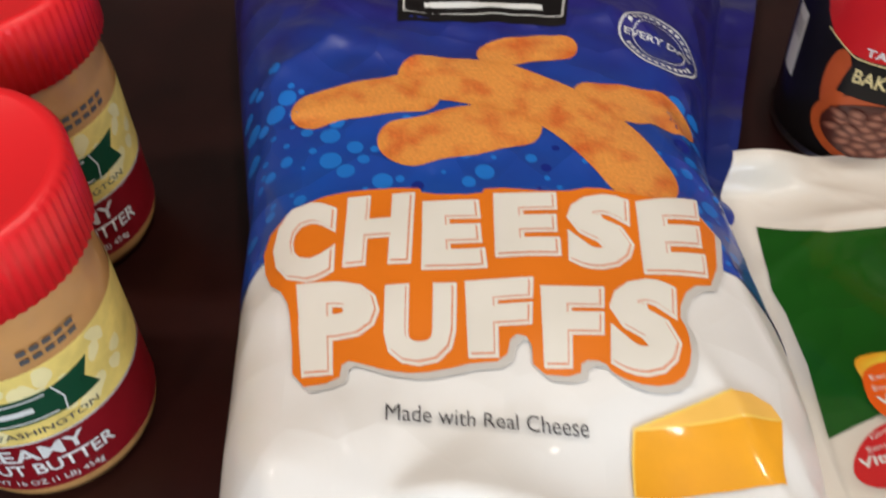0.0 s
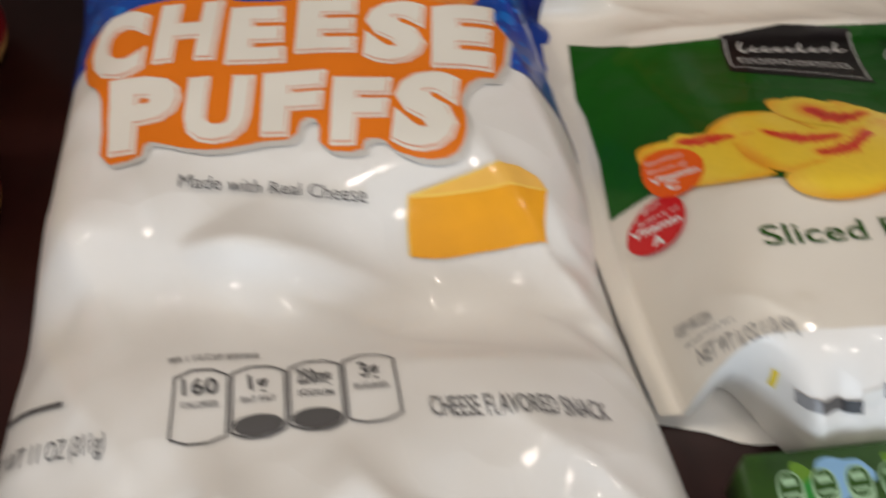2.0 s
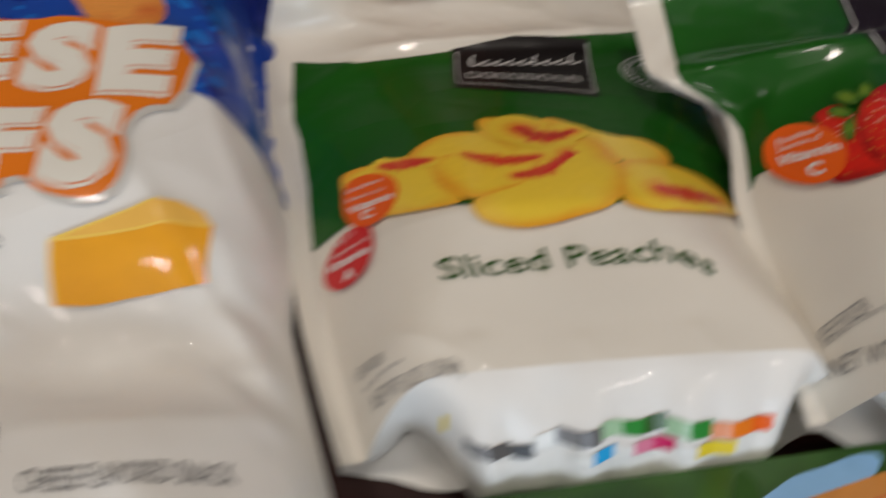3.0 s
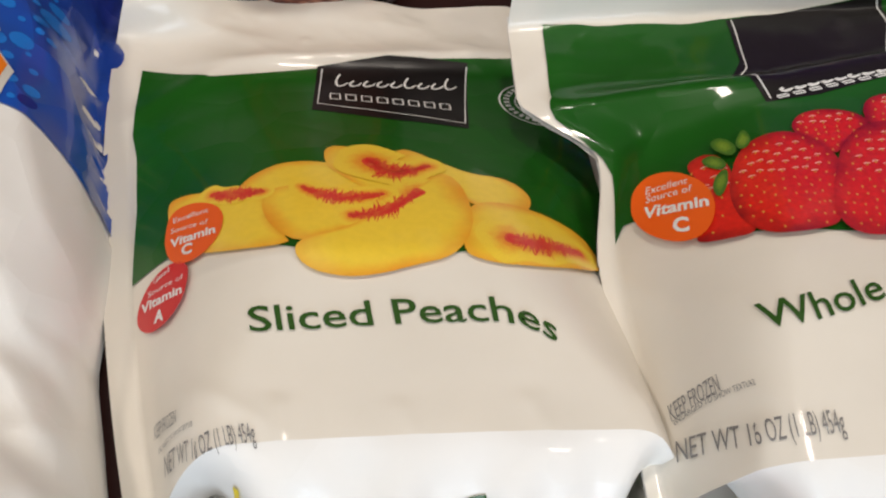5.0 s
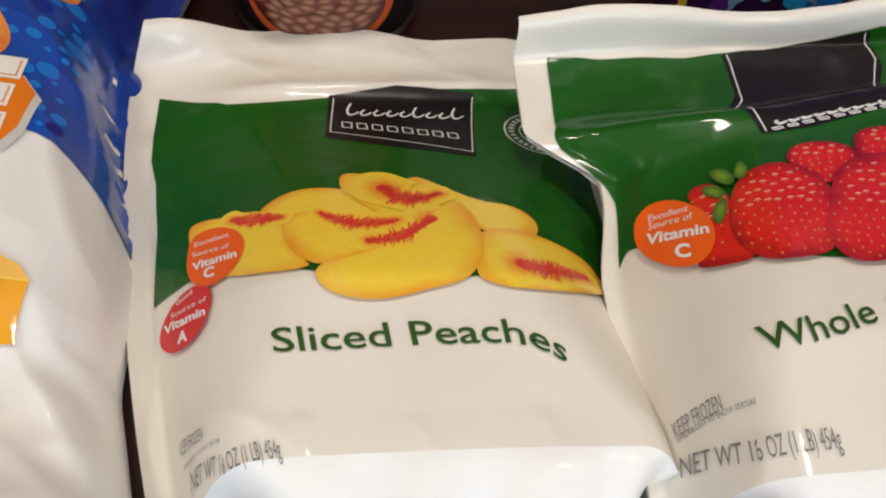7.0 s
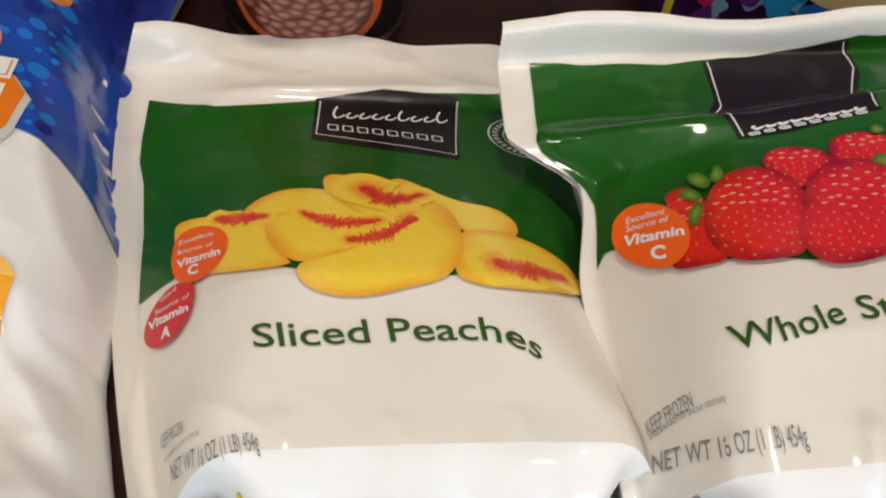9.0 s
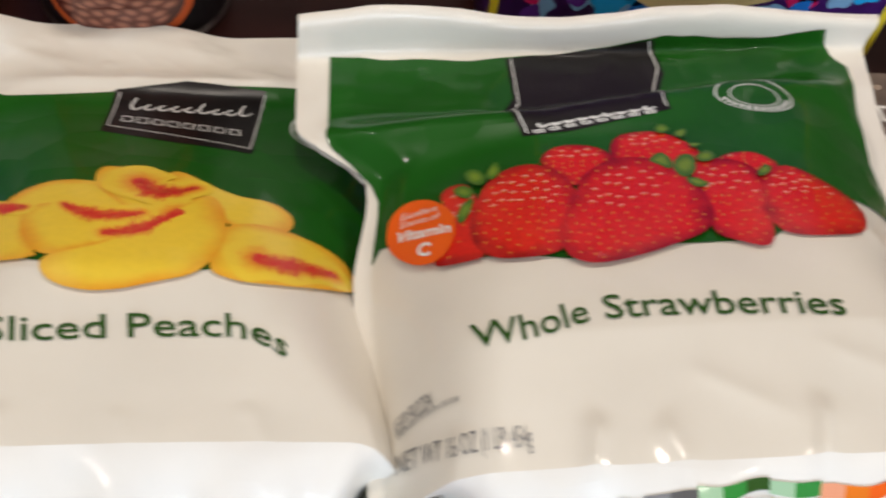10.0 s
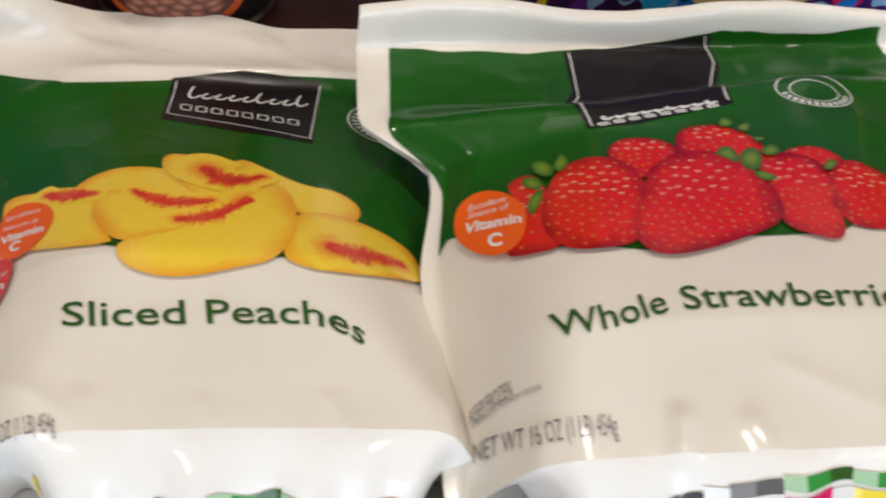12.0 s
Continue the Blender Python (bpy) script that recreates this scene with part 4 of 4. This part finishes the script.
# ---- whole strawberries ----
straw = empty("frozen_strawberry_bag", (0.46, 0.25, 0), label="white and green plastic pouch of frozen whole strawberries", category="food bag")
part("front_panel", sheet(straw_face, 160, 160), M_WARM_FILM, straw)
part("bottom_gusset", sheet(straw_gusset, 110, 24), M_WHITE, straw)
part("back_panel", sheet(straw_back, 30, 30, True), M_WHITE, straw)
f = Film(straw, straw_face, STRAW_W, STRAW_L)
f.lay("green_field", outline(((14, -27.7), (35, -32.4), (73.7, -33.3), (108.5, -28.6), (132.8, -23.1), (156.2, -17), (181.9, -18.2), (207.3, -17.4), (227.4, -12.6), (234.1, -33.1), (240.8, -40.8), (240.7, -53.3), (233.3, -105.9), (241.7, -137.6), (215.2, -138.6), (200.6, -139), (163.4, -166.4), (121.6, -166.5), (84.1, -171.9), (45.2, -165.8), (16.5, -139.8), (10.2, -138.4), (7.7, -144.4), (5.1, -110.9), (-0.2, -97.1), (4.9, -82.4), (13.3, -71.7)), 3, 0), M_GREEN, "green printed field", 1)
f.lay("brand_patch", outline(((89, -32.9), (90.9, -57.6), (70.1, -96.6), (94.5, -94.5), (146.3, -83.6), (157.9, -42.9), (152.9, -18.8)), 3, 0), M_BLACK, "black printed brand patch", 4)
for rows in ([(91.2, -33, 93.1, -61, 0.6), (93.1, -61, 73.2, -95.2, 0.6)], [(145.3, -81.9, 155.6, -39.5, 0.6), (155.6, -39.5, 150.7, -19.6, 0.6)]):
    f.lay("patch_line", bars(rows, 3), M_PALE, "", 6)
brand_mark(f, ((80.6, -91.9), (140.3, -82.7)), ((76.8, -95.1), (141.3, -84.8)), 1.6, 1.0, 6)
# The stamp is squashed to an oval to fit the camera's view at the fold.
f.lay("stamp", join([ring2d(186, -76, 17, 0.7, 48, 0.62), ring2d(186, -76, 11, 0.6, 48, 0.62), bars([(186 + 14 * math.cos(w), -76 + 8.7 * math.sin(w), 186 + 14 * math.cos(w + 0.13), -76 + 8.7 * math.sin(w + 0.13), 2.2) for w in [k * 0.22 for k in range(15, 28)]])]), M_PALE, "round white printed stamp", 3)
BERRIES = (
    (((150.7, -117.5), (157.9, -113.3), (168.2, -113.2), (176.4, -119.6), (177.9, -124.6), (167.6, -128.8), (157.8, -120.6)), 14),
    (((165.7, -133.4), (172, -125.6), (181.8, -122.6), (191.1, -128.4), (202.9, -136.9), (211.8, -144.9), (209, -155.6), (203.2, -163.1), (187.2, -166.3), (171, -164.5), (166.5, -158.2), (165.2, -147.5)), 60),
    (((104.8, -109.1), (108.2, -100.9), (116.7, -97.6), (128.4, -97.4), (137.3, -102.5), (144.9, -111.4), (144.7, -119.9), (133.4, -123.1), (118.7, -120.2), (106, -116.3)), 34),
    (((73.6, -113.3), (77.9, -106.6), (87.7, -103.8), (99.3, -106.1), (106.4, -112.6), (104.3, -119.2), (94.1, -124.4), (88.6, -132.7), (82.1, -123.2), (76, -119)), 30),
    (((138, -122.5), (145.5, -118.3), (154.5, -117.7), (166.6, -123.5), (169.1, -137.2), (167.3, -150.9), (164.9, -167.7), (159.8, -171.6), (152.8, -169.1), (140.3, -163.8), (142.4, -149.7), (140.7, -139.3)), 50),
    (((31.4, -123.1), (39.3, -119.2), (45.9, -123.8), (49.4, -136.5), (48.4, -150.2), (52.3, -169.4), (36.6, -167.2), (30.4, -162.6), (39.7, -153.1), (40.6, -139.8)), 16),
    (((47.3, -139.3), (51, -125.5), (57.7, -118), (69.1, -115.3), (79.4, -119.7), (87, -129.3), (89.7, -139.2), (85.5, -152.9), (80.5, -162.4), (79.3, -169.5), (66.1, -172.1), (53.1, -171.2), (47.2, -162.4), (46.1, -151.1)), 76),
    (((79.4, -162.4), (82.1, -152.7), (87.8, -137.3), (92.9, -124.3), (104.1, -115.4), (119.3, -115.3), (131.6, -121.5), (140.1, -134.9), (144, -148.1), (142.9, -157.1), (136.8, -163.6), (125.8, -168), (110.9, -173.3), (96.7, -176.6), (86.7, -176.2), (80.1, -171.7)), 104),
)
for pts, n in BERRIES:
    bm, rim, (cx, cy) = petal(pts)
    berry = f.lay("printed_strawberry", bm, P_BERRY)
    for j in range(n):
        w, q = (j * 0.381966) % 1.0, math.sqrt((j + 0.5) / n) * 0.93
        x, y = rim[int(w * len(rim))]
        px, py = mix(cx, x, q), mix(cy, y, q)
        seed = f.lay("printed_seed", blob(px, py, 0.42, 0.68, 0, rings=1, seg=7), M_SEED, "", f.n + (1 if j == 0 else 0), berry)
        if py > cy + 3 and abs(px - cx) < 16 and q < 0.8:
            f.lay("printed_shine", strip(((px - 1.2, py + 0.4), (px, py + 1.6), (px + 1.2, py + 0.5)), 0.22, 0.22, 6, 2), M_SHEEN, "", f.n, berry)
top = f.n
LEAVES = (
    ((42.1, -114), (47.3, -113.5), (52.3, -121.3), (49.6, -126.5), (43.6, -120.7)),
    ((50.6, -119.7), (55.3, -110.1), (58, -119.2), (53.7, -124.2)),
    ((38.2, -122.9), (43, -122.2), (47.9, -128.8), (45.5, -132.9), (40, -128)),
    ((42.3, -135.4), (47.2, -131), (47.3, -139.3), (43.6, -147.5), (41.3, -143.6)),
    ((120.2, -118.4), (127.3, -111.9), (131.9, -119.6), (129.8, -125.9), (124.4, -120.6)),
    ((129.9, -122.9), (135.9, -114.4), (141.7, -116.2), (140.8, -127.6), (134.3, -131.7)),
    ((134.5, -130.6), (139.9, -130.5), (146.6, -135.6), (138.9, -137.8)),
    ((140.7, -117.7), (147.9, -111.9), (151.8, -118.3), (144.9, -121.8)),
    ((127.2, -97.8), (133.6, -93.3), (135.5, -98.2), (129.3, -101.2)),
    ((133.5, -101.1), (143.3, -96.7), (138.6, -105.3)),
    ((139.9, -107.6), (147.3, -108.4), (141.5, -111.6)),
    ((165.9, -129.8), (171.2, -123.3), (174.5, -127.2), (168.1, -132.5)),
)
for pts in LEAVES:
    f.lay("printed_leaf", petal(pts, 4, 2)[0], P_LEAF, "", top + 1)
badge = f.lay("vitamin_badge", petal(((13.3, -135.2), (13.7, -125.8), (19.4, -121), (29.2, -124), (38.9, -135.5), (41.8, -147.4), (39.1, -157.8), (33.3, -163.1), (26.7, -160.5), (20.3, -151.9), (15.9, -143.6)))[0], M_VITC, "orange round printed badge", top + 2)
f.lay("writing", join([write_on("Excellent", ((18.5, -130.8), (33.3, -133.6)), 3.6), write_on("Source of", ((18.8, -135.1), (34.5, -138.7)), 3.6), write_on("Vitamin", ((17.9, -142.2), (39.2, -149.4)), 5.4, 0.03), write_on("C", ((26.7, -154.9), (31.4, -157.6)), 6.4, 0.04)]), M_PALE, "", top + 3, badge)
f.lay("writing", write_on("Whole", ((38.8, -208.7), (53.9, -208.6), (69.3, -205.4), (83.4, -201.6)), 10.6, 0.008), M_DKGREEN, "", 2)
f.lay("writing", write_on("Strawberries", ((89.6, -201), (111.5, -200.6), (135.6, -201.4), (157.8, -202.1), (182.1, -203.8)), 10.6, 0.008), M_DKGREEN, "", 2)
f.lay("writing", write_on("KEEP FROZEN", ((11.9, -223), (17, -222.7), (23.6, -222.8)), 6.0), M_FAINT, "", 2)
f.lay("small_writing", write_on("ENLARGED TO SHOW TEXTURE", ((12.3, -224.8), (18.7, -224.3), (31.9, -225.7)), 2.0), M_FAINT, "", 2)
f.lay("writing", write_on("NET WT 16 OZ (1 LB) 454g", ((11.1, -236.5), (27.9, -243), (55.4, -242.8)), 6.8), M_FAINT, "", 2)
f.lay("nutrition_mark", join([ring2d(212, -191, 6, 0.7), bars([(213, -200, 226, -204, 0.8), (226, -204, 236, -214, 0.8), (213, -200, 216, -212, 0.8), (216, -212, 232, -222, 0.8), (219, -206, 228, -212, 4), (228, -222, 242, -230, 5)])]), M_GREY, "grey printed nutrition mark", 2)
g = Film(straw, straw_gusset, STRAW_W, 0.05)
colour_bar(g, 55, -12.5, 187, -9.5, CELLS, 4.0)
colour_bar(g, 84, -16.2, 160, -13.8, LOWER, 3.4)

# ---- jars ----


def side(radius, wide, low, high):
    """The side of a round thing: across is the turn about its axis, down is its height."""
    def at(u, v):
        w = (u - 0.5) * wide / radius - math.pi / 2
        return radius * math.cos(w), radius * math.sin(w), mix(high, low, v)
    return at


def side_film(thing, radius, wide, low, high):
    return Film(thing, side(radius, wide, low, high), wide, high - low)


def here(ob, thing):
    ob.matrix_parent_inverse = Matrix()
    return ob


class SideFilm(Film):
    def lay(self, name, bm, mat, label="", level=None, parent=None):
        if level is None:
            self.n += 1
            level = self.n
        else:
            self.n = max(self.n, level)
        for v in bm.verts:
            p = Vector(self.surf(v.co.x / 1000 / self.wide, -v.co.y / 1000 / self.long))
            n = Vector((p.x, p.y, 0)).normalized()
            v.co = p + n * 0.0002 * level
        if not bm.loops.layers.uv.get("shape"):
            bm.loops.layers.uv.new("shape")
        ob = part(name, bm, mat, None, label)
        ob.parent = parent or self.thing
        return ob


def local_part(name, bm, mat, thing, label=""):
    ob = part(name, bm, mat, None, label)
    ob.parent = thing
    return ob


JR = 0.0448


def ribbed_lid(r, z0, z1, ribs):
    bm = bmesh.new()
    seg = ribs * 4
    prof = [(r - 0.002, z0, 0), (r, z0 + 0.001, 1), (r, z1 - 0.004, 1), (r - 0.0008, z1 - 0.0015, 0), (r - 0.0025, z1, 0), (r - 0.006, z1 - 0.0003, 0), (r - 0.0075, z1 - 0.0012, 0), (0.004, z1 - 0.0012, 0)]
    rings = []
    for q, z, rib in prof:
        rings.append([bm.verts.new(((q + rib * 0.0006 * (1 if k % 4 < 2 else 0)) * math.cos(2 * math.pi * k / seg), (q + rib * 0.0006 * (1 if k % 4 < 2 else 0)) * math.sin(2 * math.pi * k / seg), z)) for k in range(seg)])
    for a, b in zip(rings, rings[1:]):
        for k in range(seg):
            bm.faces.new((a[k], a[(k + 1) % seg], b[(k + 1) % seg], b[k]))
    bm.faces.new(rings[-1])
    bm.faces.new(rings[0][::-1])
    return bm


jar = empty("peanut_butter_jar", label="plastic jar of creamy peanut butter with red ribbed lid", category="jar", group="peanut butter jars")
local_part("body", lathe([(0.034, 0.0), (JR - 0.003, 0.002), (JR - 0.0005, 0.008), (JR, 0.012), (JR, 0.090), (JR - 0.001, 0.100), (JR - 0.003, 0.111), (JR - 0.005, 0.119), (JR - 0.006, 0.127)], 128), M_BUTTER, jar, "tan peanut butter seen through clear plastic")
local_part("lid", ribbed_lid(JR + 0.0028, 0.120, 0.155, 72), M_RED, jar, "red ribbed plastic lid")
f = SideFilm(jar, side(JR, 2 * math.pi * JR, 0.0, 0.104), 2 * math.pi * JR, 0.1)
MID = 1000 * math.pi * JR
f.lay("red_label", bars([(2, -71, 2 * MID - 2, -71, 34)], 3), M_WINE, "wine red paper label", 1)
f.lay("yellow_label", bars([(2, -34, 2 * MID - 2, -34, 40)], 3), M_CREAM_LABEL, "yellow paper label", 1)
f.lay("label_line", bars([(2, -54.4, 2 * MID - 2, -54.4, 0.9)], 3), M_PALE, "", 2)
rnd = random.Random(21)
for k in range(30):
    f.lay("printed_peanut", blob(MID - 50 + 3.6 * k, -rnd.uniform(18, 50), rnd.uniform(2.4, 4.2), rnd.uniform(3.5, 6.0), rnd.uniform(-40, 40), 0, 0.08, 3, 18, k), M_PEANUT, "", 1.5)
f.lay("flag", outline([(MID - 46, -27), (MID + 24, -27), (MID + 40, -24), (MID + 36, -33), (MID + 41, -42), (MID + 26, -43), (MID - 46, -43)], 3, 0), M_FLAG, "dark green printed flag", 2)
f.lay("flag_lines", bars([(MID - 44, -29, MID + 20, -29, 0.8), (MID - 44, -41.2, MID + 22, -41.2, 0.8), (MID - 30, -35, MID + 14, -35, 3.2), (MID + 23, -27, MID + 26, -35, 0.7), (MID + 26, -35, MID + 25, -43, 0.7)], 3), M_PALE, "", 3)
f.lay("writing", write("WASHINGTON", MID - 8, -50, MID + 37, -50, 3.6, 0.0, 0, 3), M_GREY, "", 3)
f.lay("writing", write("CREAMY", MID - 26, -66, MID + 26, -66, 8.5, 0.02, 0, 3), M_PALE, "", 3)
f.lay("writing", write("PEANUT BUTTER", MID - 36, -76, MID + 36, -76, 7.5, 0.02, 0, 3), M_PALE, "", 3)
f.lay("writing", write("NET WT 16 OZ (1 LB) 454g", MID - 28, -84, MID + 28, -84, 3.6, 0.0, 0, 3), M_PALE, "", 3)
f.lay("date_print", bars([(MID + 18 + k * 5, -(4.5 + 4.5 * r), MID + 21.5 + k * 5, -(4.5 + 4.5 * r), 2.6) for k in range(5) for r in range(2)], 3), M_GREY, "", 1)
jar.matrix_world = pose(-0.172, 0.249, 0, 0, 0, 9)
copy_thing(jar, pose(-0.196, 0.366, 0, 0, 0, 23))

# ---- bean can ----
can = empty("bean_can", label="large black-labelled tin can of baked beans", category="can")
CR = 0.0495
local_part("body", lathe([(0.0485, 0.0), (0.051, 0.0008), (0.051, 0.0035), (CR, 0.005), (CR, 0.112), (0.051, 0.1135), (0.051, 0.117), (0.0495, 0.117), (0.0485, 0.113), (0.004, 0.113)], 128), M_TIN, can)
f = SideFilm(can, side(CR, 2 * math.pi * CR, 0.0, 0.117), 2 * math.pi * CR, 0.117)
MID = 1000 * math.pi * CR
f.lay("paper_label", bars([(0, -58.5, 2 * MID, -58.5, 105)], 3), M_BLACK, "black paper label", 1)
f.lay("side_panel", bars([(MID - 72, -40, MID - 72, -80, 14)], 3), M_LETTER, "pale printed panel", 2)
f.lay("small_writing", bars([(MID - 77 + 3 * k, -46, MID - 77 + 3 * k, -58, 0.8) for k in range(4)], 3), M_GREY, "", 3)
f.lay("red_banner", outline([(MID - 60, -6), (MID + 60, -6), (MID + 48, -36), (MID + 30, -44), (MID, -40), (MID - 30, -44), (MID - 48, -36)], 3, 1), M_VITA, "red printed banner", 2)
f.lay("banner_line", bars([(MID - 48, -35, MID - 30, -43.5, 0.9), (MID - 30, -43.5, MID + 30, -43.5, 0.9), (MID + 30, -43.5, MID + 48, -35, 0.9)], 3), M_GOLD, "", 4)
f.lay("bowl_handle", blob(MID - 36, -62, 7, 20, 0, 0), M_TERRA, "", 2)
bowl = f.lay("printed_bowl", blob(MID, -86, 43, 25, 0, 0, 0, 9, 56), M_TERRA, "terracotta printed bowl", 3)
f.lay("sign", outline([(MID - 30, -45), (MID + 30, -45), (MID + 34, -66), (MID - 34, -66)], 3, 0), M_BLACK, "", 4)
f.lay("writing", write("BAKED BEANS", MID - 28, -57, MID + 28, -57, 8, 0.02, 0, 3), M_GOLD, "", 5)
f.lay("writing", write("TANGY SAUCE", MID - 26, -40, MID + 26, -40, 4.5, 0.02, 0, 3), M_PALE, "", 5)
f.lay("printed_sauce", blob(MID, -86, 37, 20, 0, 0, 0, 7, 48), photo("sauce_print", (0.14, 0.03, 0.018), (0.06, 0.012, 0.008), 0.3, 1.0), "", 5)
rnd = random.Random(9)
for j in range(46):
    w, q = j * 2.399963, math.sqrt((j + 0.5) / 46)
    f.lay("printed_bean", blob(MID + 33 * q * math.cos(w), -86 + 16.5 * q * math.sin(w), rnd.uniform(4.4, 5.6), rnd.uniform(2.6, 3.3), rnd.uniform(-25, 25), 0, 0.03, 4, 18, j), P_BEAN, "", 6 + j % 3)
can.matrix_world = pose(0.236, 0.444, 0, 0, 0, -6)

# ---- boxes ----


def box_thing(name, x0, y0, z0, x1, y1, z1, mat, label, category, turn=0.0):
    cx, cy = (x0 + x1) / 2, (y0 + y1) / 2
    t = empty(name, label=label, category=category)
    local_part("carton", box_bm(x0 - cx, y0 - cy, 0, x1 - cx, y1 - cy, z1 - z0, 0.0012), mat, t)
    t.matrix_world = pose(cx, cy, z0, 0, 0, turn)
    return t


class FlatFilm(Film):
    """Prints on one flat side of a carton, in millimetres from its top left corner."""

    def __init__(self, thing, origin, across, down):
        self.thing, self.o, self.a, self.d, self.n = thing, Vector(origin), Vector(across), Vector(down), 0
        self.out = self.d.cross(self.a)

    def lay(self, name, bm, mat, label="", level=1, parent=None):
        for v in bm.verts:
            v.co = self.o + self.a * v.co.x / 1000 - self.d * v.co.y / 1000 + self.out * 0.0002 * level
        if not bm.loops.layers.uv.get("shape"):
            bm.loops.layers.uv.new("shape")
        ob = part(name, bm, mat, None, label, smooth=False)
        ob.parent = parent or self.thing
        return ob


cereal = box_thing("cereal_box", 0.425, 0.420, 0, 0.660, 0.485, 0.30, M_PURPLE, "purple cereal carton with yellow edges and blue flowers", "box")
f = FlatFilm(cereal, (-0.1175, -0.0325, 0.30), (1, 0, 0), (0, 0, -1))
for x in (4, 231):
    f.lay("yellow_border", bars([(x, -2, x, -298, 5)], 500), M_YELLOW, "yellow printed border", 1)
rnd = random.Random(3)
for k in range(70):
    x, y, r = rnd.uniform(14, 221), rnd.uniform(-290, -200), rnd.uniform(5, 10)
    f.lay("printed_flower", blob(x, y, r, r, rnd.uniform(0, 90), 0, 0.14, 3, 30, k), (M_DOT, M_PURPLE, M_CYAN, M_MAGENTA)[k % 4] if k % 3 else M_SKYBLUE, "", 2 + k % 3)
f.lay("printed_rice", blob(120, -250, 45, 22, 5, 0, 0.06, 4, 40, 2), M_GOLD, "", 6)

pasta = box_thing("pasta_box", 0.430, 0.030, 0, 0.800, 0.369, 0.036, M_STONE, "flat carton with brown stone print and cream lettering", "box")
f = FlatFilm(pasta, (-0.185, 0.1695, 0.036), (1, 0, 0), (0, -1, 0))
f.lay("writing", write("MADE WITH", 168, -38, 256, -38, 11.5, 0.012, 0, 500), M_LETTER, "", 1)
f.lay("writing", write("ROMA", 160, -58, 211, -58, 11.5, 0.012, 0, 500), M_LETTER, "", 1)
f.lay("orange_mark", bars([(204, -67, 204, -112, 9), (195, -67, 260, -67, 5), (196, -112, 214, -112, 4), (236, -67, 236, -112, 9)], 500), M_WEDGE_A, "large orange printed mark", 1)
f.lay("orange_mark", ring2d(170, -90, 24, 7, 48), M_WEDGE_A, "", 1)
f.lay("pale_mark", bars([(176, -116, 176, -132, 4), (186, -116, 186, -130, 4), (186, -131, 198, -131, 4), (199, -116, 199, -131, 3)], 500), M_GOLD, "", 1)
rnd = random.Random(5)
f.lay("printed_speckle", join([blob(rnd.uniform(150, 366), rnd.uniform(-330, -4), rnd.uniform(1, 5), rnd.uniform(1, 3), rnd.uniform(0, 180), 0, 0.12, 1, 10, k) for k in range(260)]), material("stone_fleck_print", (0.36, 0.27, 0.20), rough=0.4, grain=0.4, scale=200), "", 0.6)

frozen = box_thing("frozen_vegetable_box", 0.204, -0.096, 0, 0.400, 0.107, 0.033, M_LEAFY, "green leaf-printed carton with an orange wooden sign", "box", 4)
f2 = FlatFilm(frozen, (-0.098, 0.1015, 0.033), (1, 0, 0), (0, -1, 0))
rnd = random.Random(11)
for k in range(60):
    x, y = rnd.uniform(15, 180), rnd.uniform(-110, -15)
    f2.lay("printed_leaf", blob(x, y, rnd.uniform(6, 13), rnd.uniform(3, 6), rnd.uniform(0, 180), 0.2, 0.05, 3, 20, k), (M_MIDGREEN, M_DKGREEN, M_GREEN, M_LIME)[k % 4], "", 1 + (k % 5) * 0.2)
for x, y, a, b, w in ((34, -13, 12, 8, 20), (26, -46, 16, 7, -20), (150, -16, 26, 10, 10), (54, -28, 9, 6, 40), (20, -66, 12, 6, 10)):
    f2.lay("printed_sky", blob(x, y, a, b, w, 0, 0.16, 4, 30, x), M_SKYBLUE, "", 2.2)
f2.lay("wooden_sign", outline([(48, -34), (196, -8), (196, -120), (60, -130)], 500, 0), M_PLANK, "orange wooden sign print", 2.6)
f2.lay("sign_groove", bars([(49, -42, 196, -16, 0.5), (51, -56, 196, -32, 0.5)], 500), M_TERRA, "", 3.2)
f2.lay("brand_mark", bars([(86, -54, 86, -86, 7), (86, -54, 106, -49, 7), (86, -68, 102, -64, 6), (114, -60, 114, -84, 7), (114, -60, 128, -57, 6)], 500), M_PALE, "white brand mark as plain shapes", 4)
for k in range(4):
    m = f2.lay("nutrition_mark", outline([(9 + 13 * k, -9), (19 + 13 * k, -8), (19 + 13 * k, -24), (9 + 13 * k, -25)], 500, 2), M_LTGREEN, "", 2.8)
    f2.lay("mark_face", outline([(9.8 + 13 * k, -9.8), (18.2 + 13 * k, -8.8), (18.2 + 13 * k, -20), (9.8 + 13 * k, -21)], 500, 2), M_DKGREEN, "", 3.3, m)
    f2.lay("mark_figure", bars([(11.5 + 13 * k, -13, 16.5 + 13 * k, -12.6, 3), (11 + 13 * k, -18, 17 + 13 * k, -17.6, 1.4)], 500), M_LTGREEN, "", 4, m)
f2.lay("small_writing", bars([(12, -30, 44, -28, 2)], 500), M_PALE, "", 3)
